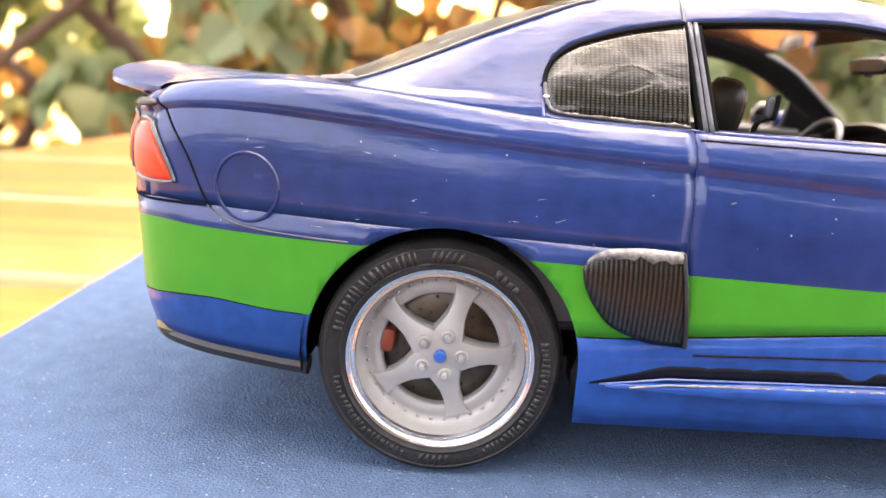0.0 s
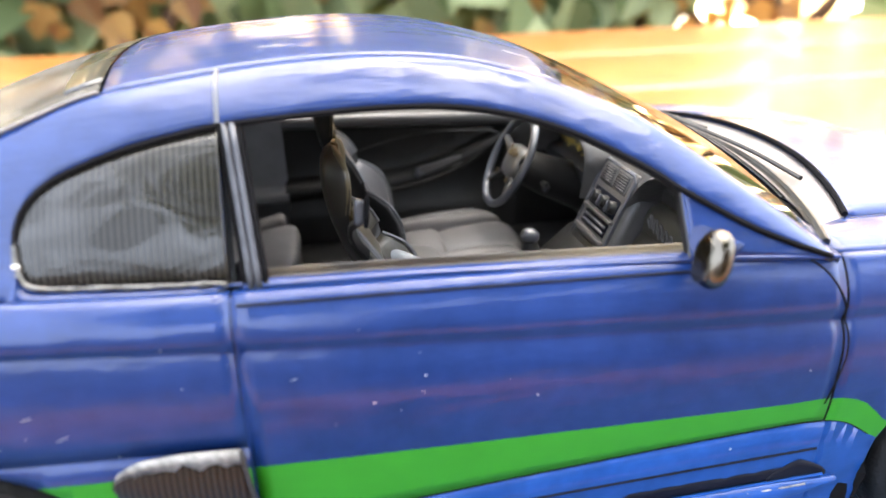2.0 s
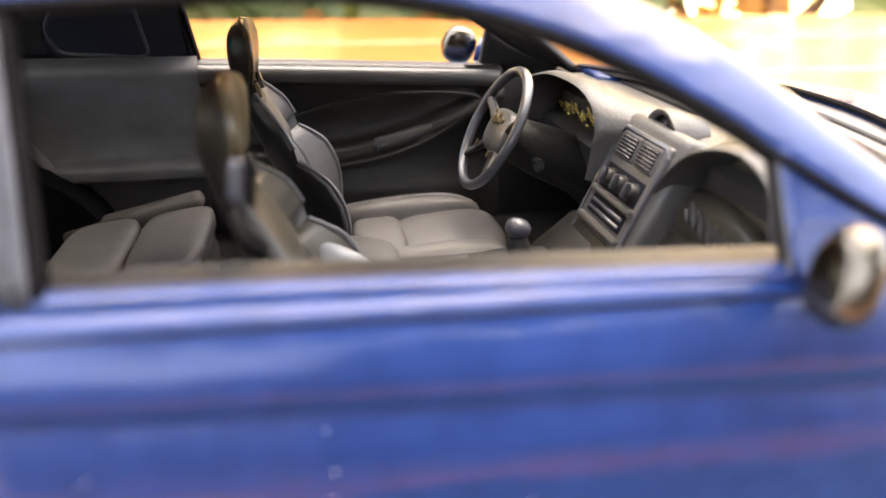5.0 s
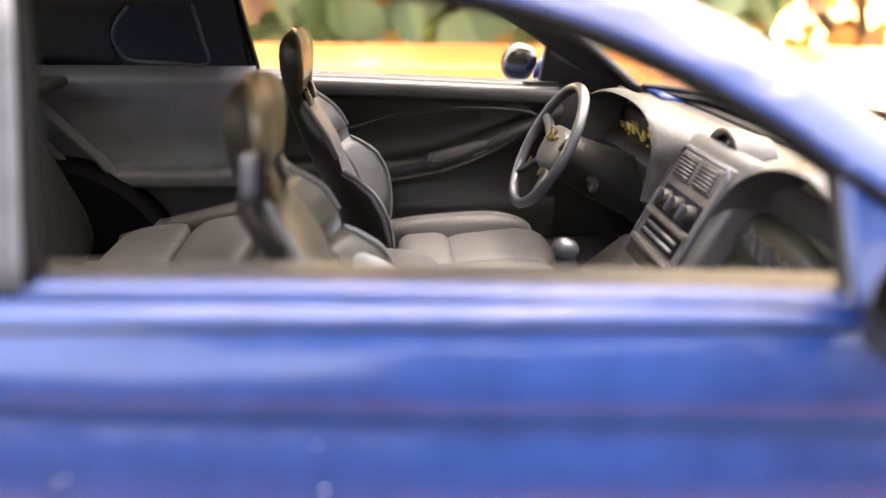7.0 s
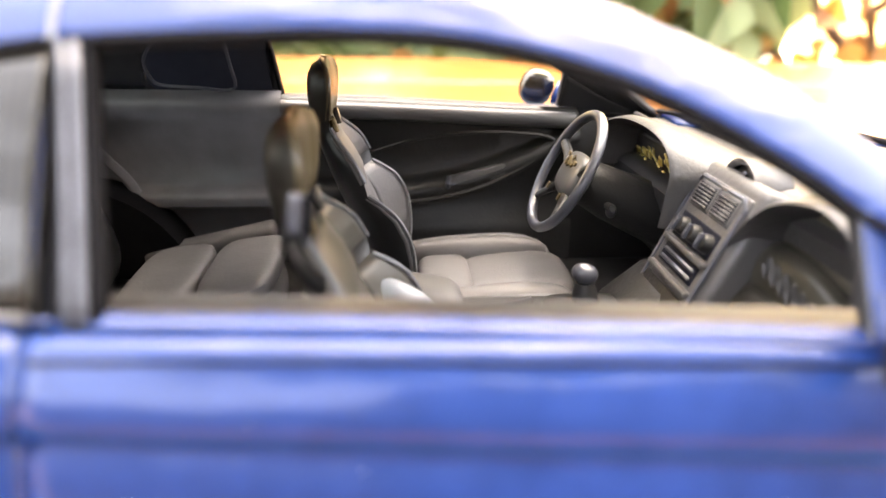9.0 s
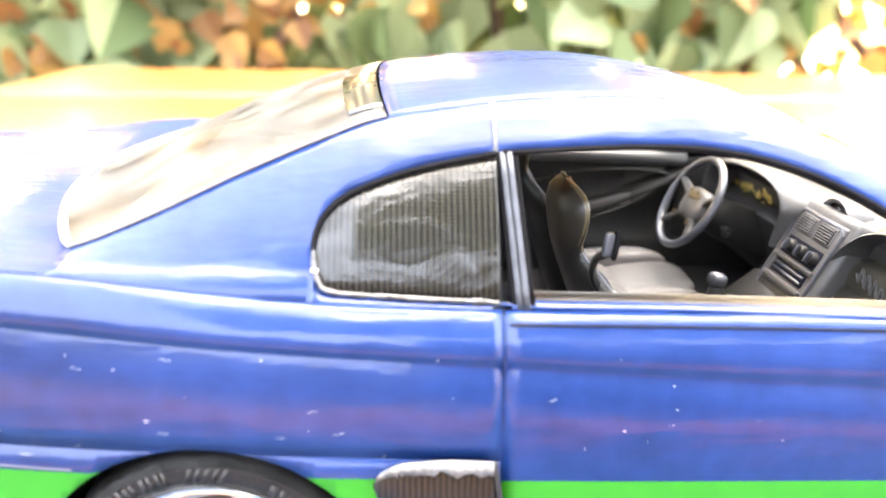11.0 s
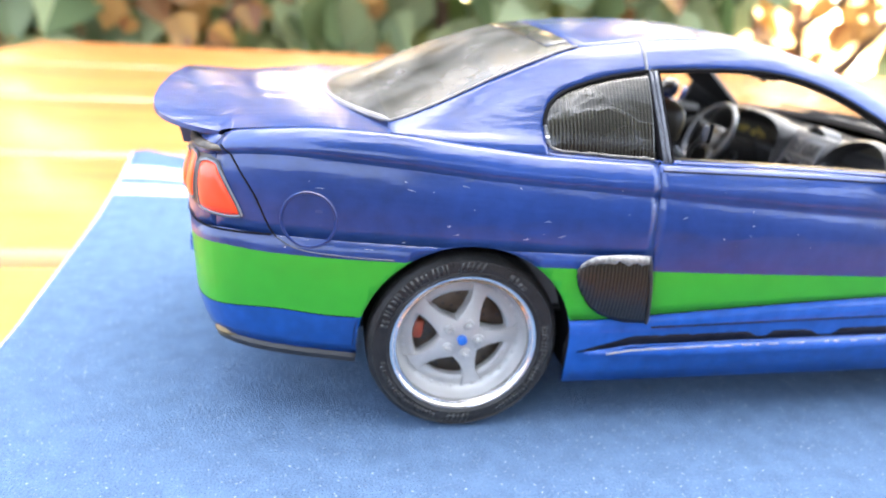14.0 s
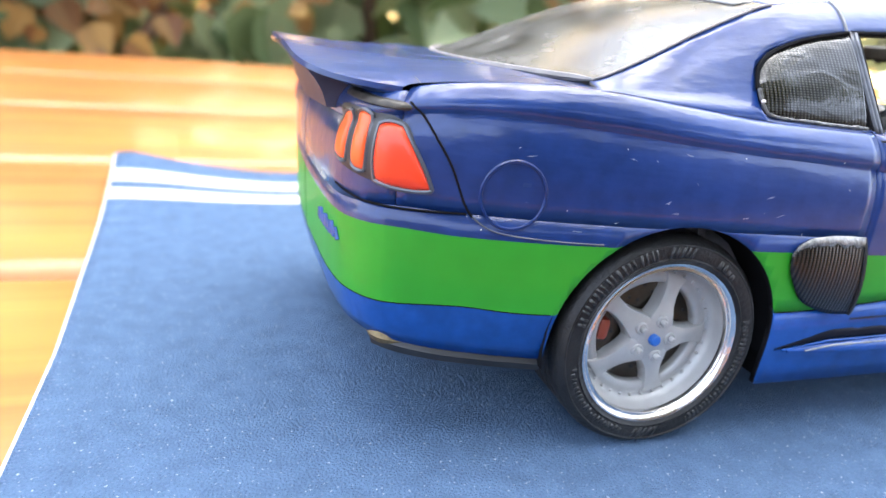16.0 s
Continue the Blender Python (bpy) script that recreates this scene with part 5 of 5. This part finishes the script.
# instrument side: panel with a gilt patch of dials
bm = box(B(), (0.02, 0.54, 0.20), pose(1.79, 0.40, 0.85, 0, -18, 0), 0.01)
panel = part("instrument_panel", bm, BLACK, dash)
bm = B()
rng = random.Random(5)
for k in range(60):
    y = 0.34 + 0.28 * rng.random()
    z = 0.785 + 0.10 * rng.random() * (1 - 0.5 * (y - 0.34) / 0.28)
    box(bm, (0.006, 0.006 + 0.012 * rng.random(), 0.012 + 0.03 * rng.random()), pose(1.772 + 0.30 * (0.85 - z) * -0.9, y, z, rng.uniform(-50, 50), -18, 0), 0.002, 1)
part("dial_print", bm, GILT, panel, "scratched gilt dial print")
bm = box(B(), (0.10, 0.62, 0.30), pose(1.80, 0.40, 0.68, 0, -20, 0), 0.03)
part("knee_panel", bm, BLACK, dash)
# passenger side: layered curved panels with raised script


def dash_layer(top, x_top, x_low, low, m):
    rows = []
    for t in lin(0, 1, 9):
        row = []
        for v in lin(-1, 1, 24):
            y = -0.345 + 0.235 * v
            zt = top - 0.9 * max(0.0, -0.36 - y) ** 1.6 - 1.4 * max(0.0, y + 0.27) ** 1.5
            z = zt + (low - zt) * t
            row.append(Vector((x_top + (x_low - x_top) * t + 0.03 * (1 - min(1, t * 4)) ** 2 + 0.05 * abs(v) ** 4, y + 0.05 * (0.9 - z), z)))
        rows.append(row)
    return part("passenger_panel", facing(grid(B(), rows), (2.2, -0.4, 0.75)), m, dash, "", 0.01)


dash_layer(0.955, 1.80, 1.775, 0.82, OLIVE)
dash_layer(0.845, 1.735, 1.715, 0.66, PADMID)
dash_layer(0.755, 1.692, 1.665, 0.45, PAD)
bm = B()
for k in range(6):
    p = Vector((1.716, -0.47 + 0.03 * k, 0.768 + 0.006 * k))
    tube(bm, spline([p, p + Vector((-0.004, 0.012, 0.035)), p + Vector((0, 0.024, -0.012)), p + Vector((0, 0.04, 0.01))], 4), 0.004, 5)
script = part("dash_script", bm, DASH, dash, "raised unreadable script")
tagged(script, kind="stuff")
# centre stack
st = Matrix.Translation((1.665, -0.075, 0.745)) @ Matrix.Rotation(radians(24), 4, "Y")
bm = box(B(), (0.14, 0.30, 0.44), st @ pose(0.06, 0, -0.01), 0.025, 3)
stack = part("centre_console", bm, DASH, dash, "charcoal centre console stack")
part("stack_face", box(B(), (0.016, 0.245, 0.36), st @ pose(-0.010, 0, -0.005), 0.008, 3), DASH, stack)
bm = B()
tube(bm, [st @ Vector((-0.018, y, z)) for y, z in ((0.118, -0.19), (0.118, 0.15), (0.10, 0.168), (-0.10, 0.168), (-0.118, 0.15), (-0.118, -0.19))], 0.006, 6)
part("stack_rim", bm, GREYTRIM, stack)
for d in (-1, 1):
    part("vent_frame", box(B(), (0.014, 0.094, 0.066), st @ pose(-0.016, d * 0.05, 0.13), 0.014, 3), DASH, stack)
    part("vent_well", box(B(), (0.006, 0.080, 0.052), st @ pose(-0.022, d * 0.05, 0.13), 0.008), SLOT, stack)
    for k in range(6):
        part("slat", box(B(), (0.006, 0.076, 0.0035), st @ pose(-0.025, d * 0.05, 0.109 + 0.0084 * k), 0.0015, 1), DASH, stack)
part("knob_recess", box(B(), (0.006, 0.19, 0.062), st @ pose(-0.018, 0, 0.048), 0.004), SLOT, stack)
for k in (-1, 0, 1):
    bm = lathe(B(), [(0.0, -0.022), (0.017, -0.021), (0.021, -0.014), (0.023, 0.004)], 18, st @ pose(-0.02, 0.062 * k - 0.008, 0.048) @ Matrix.Rotation(radians(-90), 4, "Z"))
    part("knob", bm, TRIM, stack)
    part("knob_grip", box(B(), (0.012, 0.009, 0.038), st @ pose(-0.046, 0.062 * k - 0.008, 0.048), 0.004), GREYTRIM, stack)
part("stack_bar", box(B(), (0.024, 0.215, 0.016), st @ pose(-0.02, 0, 0.007), 0.006), DASH, stack)
part("radio", box(B(), (0.008, 0.18, 0.046), st @ pose(-0.018, 0, -0.027), 0.004), SLOT, stack)
for k in range(2):
    part("radio_key", box(B(), (0.010, 0.16, 0.009), st @ pose(-0.022, 0, -0.018 - 0.019 * k), 0.003, 1), GREYTRIM, stack)
part("stack_bar", box(B(), (0.024, 0.215, 0.016), st @ pose(-0.02, 0, -0.066), 0.006), DASH, stack)
part("ash_drawer", box(B(), (0.010, 0.21, 0.09), st @ pose(-0.018, 0, -0.13), 0.01), TRIM, stack)
# small round pod on the dash top
bm = B()
rows = [[Vector((1.755 + dx, -0.06 + 0.078 * r * math.cos(a), 0.895 + 0.07 * r * math.sin(a))) for a in lin(0, math.pi, 20)] for dx, r in ((0.006, 0.8), (0.0, 0.9), (0.0, 1.0), (0.02, 1.02), (0.10, 0.7))]
pod = part("clock_pod", facing(grid(bm, rows), (1.8, 0, 0.85)), DASH, dash, "small domed clock pod")
part("clock_face", lathe(B(), [(0.0, 0.0), (0.052, 0.0), (0.052, 0.01)], 20, Matrix.Translation((1.765, -0.06, 0.905)) @ Matrix.Rotation(radians(-90), 4, "Z") @ Matrix.Rotation(radians(-15), 4, "X")), BLACK, pod)
bm = B()
tube(bm, [(1.756, -0.06, 0.92), (1.755, -0.04, 0.926)], 0.004, 5)
tube(bm, [(1.756, -0.085, 0.935), (1.755, -0.075, 0.94)], 0.004, 5)
part("clock_pointer", bm, GREYTRIM, pod)

# tunnel, shifter
tunnel = part("tunnel_console", box(B(), (0.95, 0.24, 0.16), pose(1.15, 0, 0.49), 0.03, 3), TRIM, car, "dark tunnel console")
part("console_ramp", box(B(), (0.16, 0.22, 0.10), pose(1.60, 0, 0.59, 0, -40, 0), 0.02), TRIM, tunnel)
part("shift_plate", lump(B(), (0.22, 0.13, 0.05), pose(1.46, 0.0, 0.575), 4), TRIM, tunnel, "moulded shift surround")
bm = B()
tube(bm, [(1.455, 0.0, 0.58), (1.45, 0.0, 0.625), (1.447, 0, 0.65)], [0.034, 0.030, 0.022], 10)
lever = part("shift_lever", bm, BLACK, tunnel)
part("shift_knob", lump(B(), (0.064, 0.056, 0.05), pose(1.446, 0, 0.672, 0, 15, 0), 2.2), GREYTRIM, lever, "grey shift knob")
bm = box(B(), (0.12, 0.016, 0.02), pose(1.27, 0.02, 0.585, 0, -12, 0), 0.006)
part("brake_handle", bm, BLACK, tunnel)

# steering wheel
sw = Matrix.Translation((1.472, 0.36, 0.83)) @ Matrix.Rotation(radians(27), 4, "Y")
bm = B()
tube(bm, [sw @ Vector((0, 0.172 * math.cos(a), 0.172 * math.sin(a))) for a in lin(0, 2 * math.pi, 49)], 0.0145, 10)
steering = part("steering_wheel", bm, GREYTRIM, car, "grey four-spoke steering wheel")
part("wheel_boss", lump(B(), (0.06, 0.19, 0.13), sw @ pose(0.03, 0, 0.0), 3), ROLL, steering)
for a in (22, 158, 225, 315):
    c, s = math.cos(radians(a)), math.sin(radians(a))
    bm = B()
    tube(bm, [sw @ Vector((0.025, 0.05 * c, 0.04 * s - 0.005)), sw @ Vector((0.012, 0.11 * c, 0.11 * s)), sw @ Vector((0, 0.168 * c, 0.168 * s))], [0.024, 0.016, 0.014], 8, 0, 0.6)
    part("wheel_spoke", bm, TRIM, steering)
bm = B()
for k in range(9):
    box(bm, (0.004, 0.02 * rng.random() + 0.008, 0.012), sw @ pose(0.0 - 0.001, -0.05 + 0.1 * rng.random(), 0.02 + 0.03 * rng.random(), rng.uniform(-60, 60), 0, 0), 0.001, 1)
for a in (225, 315):
    box(bm, (0.004, 0.018, 0.02), sw @ pose(-0.002, 0.09 * math.cos(radians(a)), 0.09 * math.sin(radians(a))), 0.002, 1)
part("wheel_foil", bm, GOLD, steering, "flaking gilt on the wheel boss")
bm = B()
tube(bm, [(1.50, 0.36, 0.815), (1.60, 0.36, 0.765), (1.78, 0.36, 0.69)], [0.06, 0.075, 0.09], 14)
column = part("steering_column", bm, TRIM, car)
bm = B()
tube(bm, [(1.58, 0.30, 0.75), (1.57, 0.22, 0.765)], 0.010, 6)
part("stalk", bm, TRIM, column)
part("ignition", lump(B(), (0.03, 0.035, 0.04), pose(1.585, 0.275, 0.74), 2), GREYTRIM, column)
# rear-view mirror on its stalk
bm = lump(B(), (0.035, 0.20, 0.062), pose(1.475, 0.0, 1.19, 0, -8, 10), 4)
rv = part("rear_view_mirror", bm, BLACK, car, "black rear-view mirror")
part("mirror_glass", lump(B(), (0.008, 0.178, 0.046), pose(1.459, 0.0, 1.192, 0, -8, 10), 5), OLDMIRROR, rv, "beige mirror face")
bm = B()
tube(bm, [(1.485, 0.0, 1.20), (1.50, 0.0, 1.215), (1.505, 0.0, 1.232)], 0.010, 6)
tube(bm, [(1.475, 0.0, 1.165), (1.472, 0.0, 1.150)], 0.014, 6)
part("mirror_stalk", bm, BLACK, rv)

# fine scratches on the paint
bm = B()
rng = random.Random(31)
for k in range(16):
    x, z = rng.uniform(-0.55, 1.8), rng.uniform(0.68, 0.95)
    if arch(x) > z - 0.03 or z > z_belt(x) - 0.05:
        continue
    l, a = rng.uniform(0.008, 0.03), rng.uniform(-0.35, 0.35)
    p = [on_side(x + l * t * math.cos(a), z + l * t * math.sin(a), -1, 0.0004) for t in (-0.5, 0, 0.5)]
    tube(bm, p, [0.0002, 0.0005, 0.0002], 5)
scratches = part("paint_scratch", bm, PALE, car, "fine pale scratches in the paint")
tagged(scratches, kind="stuff")
# dust specks on the paint
bm = B()
rng = random.Random(11)
for k in range(26):
    x, z = rng.uniform(-0.6, 1.85), rng.uniform(0.66, 0.93)
    if arch(x) > z - 0.02 or z > z_belt(x) - 0.05:
        continue
    r = rng.choice((0.0007, 0.0009, 0.0014))
    p = on_side(x, z, -1, 0.001)
    bmesh.ops.create_uvsphere(bm, u_segments=5, v_segments=3, radius=r, matrix=Matrix.Translation(p) @ Matrix.Diagonal((rng.uniform(0.7, 2.0), 0.5, rng.uniform(0.7, 1.6), 1)))
for x, z in ((0.142, 0.891), (0.962, 0.774), (0.858, 0.728), (1.668, 0.462)):
    p = on_side(x, z, -1, 0.001)
    bmesh.ops.create_uvsphere(bm, u_segments=6, v_segments=4, radius=0.0016, matrix=Matrix.Translation(p) @ Matrix.Diagonal((1.4, 0.5, 1, 1)))
dust = part("dust_specks", bm, DUST, car, "white dust specks on the paint")
tagged(dust, kind="stuff")

# ---- hedge behind the table ----


def leaf_material(name, a, b):
    m = material(name, a, 0.5, var=0.3, scale=14)
    nt = m.node_tree
    bs = nt.nodes["Principled BSDF"]
    geo, rp = nt.nodes.new("ShaderNodeNewGeometry"), nt.nodes.new("ShaderNodeValToRGB")
    rp.color_ramp.elements[0].color, rp.color_ramp.elements[1].color = (*a, 1), (*b, 1)
    nt.links.new(geo.outputs["Random Per Island"], rp.inputs[0])
    nt.links.new(rp.outputs[0], bs.inputs["Base Color"])
    tr, ad = nt.nodes.new("ShaderNodeBsdfTranslucent"), nt.nodes.new("ShaderNodeMixShader")
    nt.links.new(rp.outputs[0], tr.inputs[0])
    ad.inputs[0].default_value = 0.45
    out = nt.nodes["Material Output"]
    nt.links.new(bs.outputs[0], ad.inputs[1]), nt.links.new(tr.outputs[0], ad.inputs[2]), nt.links.new(ad.outputs[0], out.inputs[0])
    return m


LEAF = leaf_material("ivy_leaf", (0.07, 0.115, 0.035), (0.36, 0.42, 0.22))
DRY = leaf_material("dry_leaf", (0.20, 0.085, 0.03), (0.5, 0.30, 0.09))
BARK = material("brown_stems", (0.09, 0.05, 0.028), 0.8, var=0.4, scale=40)
EARTH = material("brown_earth", (0.22, 0.16, 0.115), 0.95, var=0.4, scale=6)


def leaf(verts, faces, m, size):
    """One lobed leaf, folded along its rib."""
    shape = [(0, 0), (0.34, 0.05), (0.52, 0.3), (0.42, 0.5), (0.3, 0.72), (0, 1.08)]
    n0 = len(verts)
    for s in (1, -1):
        for x, y in shape:
            verts.append(tuple(m @ Vector((s * x * size, y * size, 0.18 * size * abs(x) - 0.12 * size * y * y))))
    for s in (0, 6):
        faces.append([n0 + s + k for k in range(6)])


def foliage(name, count, zone, size, m, seed, label):
    rng = random.Random(seed)
    verts, faces = [], []
    while count:
        x, y, z = (rng.uniform(*q) for q in zone)
        gap = noise.noise((x * 0.16 + seed, y * 0.1, z * 0.16)) + 0.6 * noise.noise((x * 0.45, seed + y * 0.2, z * 0.45))
        if gap < -0.04 + (0.42 * min(1, max(0, (x - 10) / 9)) + 0.22 * min(1, max(0, (-x - 8) / 6))) * (y > 0):
            count = max(count - 0.2, 0)
            continue
        t = Matrix.Translation((x, y, z)) @ Euler((radians(rng.uniform(40, 120)), radians(rng.uniform(-35, 35)), radians(rng.uniform(-60, 60)))).to_matrix().to_4x4() @ Matrix.Rotation(radians(rng.uniform(120, 240)), 4, "Z")
        leaf(verts, faces, t, rng.uniform(*size))
        count = max(0, count - 1)
    me = bpy.data.meshes.new(name)
    me.from_pydata([tuple(c * S for c in v) for v in verts], [], faces)
    me.materials.append(m)
    return tagged(new(name, me), label, "hedge", kind="stuff")


foliage("ivy_leaves", 3200, ((-34, 40), (19, 27), (-9, 16)), (1.2, 2.7), LEAF, 3, "grey-green ivy leaves of a hedge behind the table")
foliage("dry_leaves", 3400, ((-34, 40), (19.5, 30), (-9, 15)), (0.5, 1.2), DRY, 8, "brown and golden dry leaves inside the hedge")
bm = B()
rng = random.Random(21)
for k in range(60):
    x, y = rng.uniform(-34, 40), rng.uniform(22, 29)
    pts = [(x + rng.uniform(-1.2, 1.2) * j, y + rng.uniform(-0.8, 0.8), -12 + 4.2 * j) for j in range(7)]
    tube(bm, spline(pts, 3), [0.35 * (1 - 0.1 * j / 3) for j in range(19)], 6)
stems = part("ivy_stems", bm, BARK, None, "thin brown stems in the hedge")
tagged(stems, category="hedge", kind="stuff")
bm = grid(B(), [[Vector((x, y, -19)) for x in lin(-2500, 2500, 11)] for y in lin(-2500, 2500, 11)])
ground = part("ground", facing(bm, (0, 0, -99)), EARTH, None, "brown earth below the table")
tagged(ground, category="ground", kind="structure")
for lx in (-4.8, 14.4):
    for ly in (-2.1, 11.5):
        part("leg", box(B(), (1.6, 1.6, 17.6), pose(lx, ly, TABLE_Z - 10.1), 0.1), WOOD, table)

# glowing sheet in place of the sunlit garden seen through the hedge's gaps
m = bpy.data.materials.new("glowing_distance")
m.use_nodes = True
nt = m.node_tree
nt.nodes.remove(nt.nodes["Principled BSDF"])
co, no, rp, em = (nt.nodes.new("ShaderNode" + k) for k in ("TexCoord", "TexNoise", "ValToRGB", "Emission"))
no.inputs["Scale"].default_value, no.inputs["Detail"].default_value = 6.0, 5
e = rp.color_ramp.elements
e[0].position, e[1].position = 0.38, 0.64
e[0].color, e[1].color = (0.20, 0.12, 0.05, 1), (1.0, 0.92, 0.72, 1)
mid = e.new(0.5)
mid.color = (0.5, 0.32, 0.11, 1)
# the added glow grows to the right and brightens the table's reflections there
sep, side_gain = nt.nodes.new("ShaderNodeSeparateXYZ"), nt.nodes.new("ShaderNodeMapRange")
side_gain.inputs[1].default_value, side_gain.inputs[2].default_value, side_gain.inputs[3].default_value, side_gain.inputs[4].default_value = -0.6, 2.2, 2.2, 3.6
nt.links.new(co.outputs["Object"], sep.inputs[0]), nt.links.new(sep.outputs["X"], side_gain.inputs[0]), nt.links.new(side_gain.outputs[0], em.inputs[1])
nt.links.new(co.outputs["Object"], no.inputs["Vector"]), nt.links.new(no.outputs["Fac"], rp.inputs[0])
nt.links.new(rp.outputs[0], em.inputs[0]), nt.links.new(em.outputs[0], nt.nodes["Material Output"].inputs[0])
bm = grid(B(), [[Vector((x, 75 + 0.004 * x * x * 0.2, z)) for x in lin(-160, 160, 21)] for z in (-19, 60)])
far = part("backdrop", facing(bm, (0, 999, 0)), m, None, "glowing sheet that stands for the sunlit garden beyond the hedge")
tagged(far, category="backdrop", kind="structure")

# unseen walls added to block low sky and shape what the paint reflects
WALLP = material("dark_blocker_wall", (0.05, 0.045, 0.04), 0.9, var=0.3, scale=4)
PALEWALL = material("pale_reflection_wall", (0.13, 0.13, 0.15), 0.9, var=0.25, scale=4)
for x0, x1, top in ((-130, 4, 15), (4.2, 75, 32)):
    wall = part("unseen_wall_south", box(B(), (x1 - x0, 2, top + 19), pose((x0 + x1) / 2, -60, (top - 19) / 2), 0.1), WALLP if top > 20 else PALEWALL, None, "unseen dark wall added behind the camera to block low sky" if top > 20 else "unseen low pale wall added behind the camera for reflections")
    tagged(wall, category="wall", kind="structure")


def canopy(name, count, zone, size, seed, label, keep):
    """Leaves of a tree that overhangs the place from behind."""
    rng = random.Random(seed)
    verts, faces = [], []
    for _ in range(count):
        x, y, z = (rng.uniform(*q) for q in zone)
        if noise.noise((x * 0.11 + seed, y * 0.11, 0.3)) + 0.5 * noise.noise((x * 0.33, y * 0.33, seed)) < keep:
            continue
        t = Matrix.Translation((x, y, z)) @ Euler((radians(rng.uniform(-50, 50)), radians(rng.uniform(-50, 50)), rng.uniform(0, 6.28))).to_matrix().to_4x4()
        leaf(verts, faces, t, rng.uniform(*size))
    me = bpy.data.meshes.new(name)
    me.from_pydata([tuple(c * S for c in v) for v in verts], [], faces)
    me.materials.append(LEAF)
    return tagged(new(name, me), label, "tree", kind="stuff")


canopy("tree_leaves", 2600, ((-11, 52), (-58, -24), (35, 44)), (2.0, 4.0), 17, "green tree leaves overhanging from behind", -0.22)
canopy("tree_leaves", 800, ((-15, 40), (-24, 34), (40, 52)), (1.6, 3.6), 29, "sparse green tree leaves high over the table", 0.06)
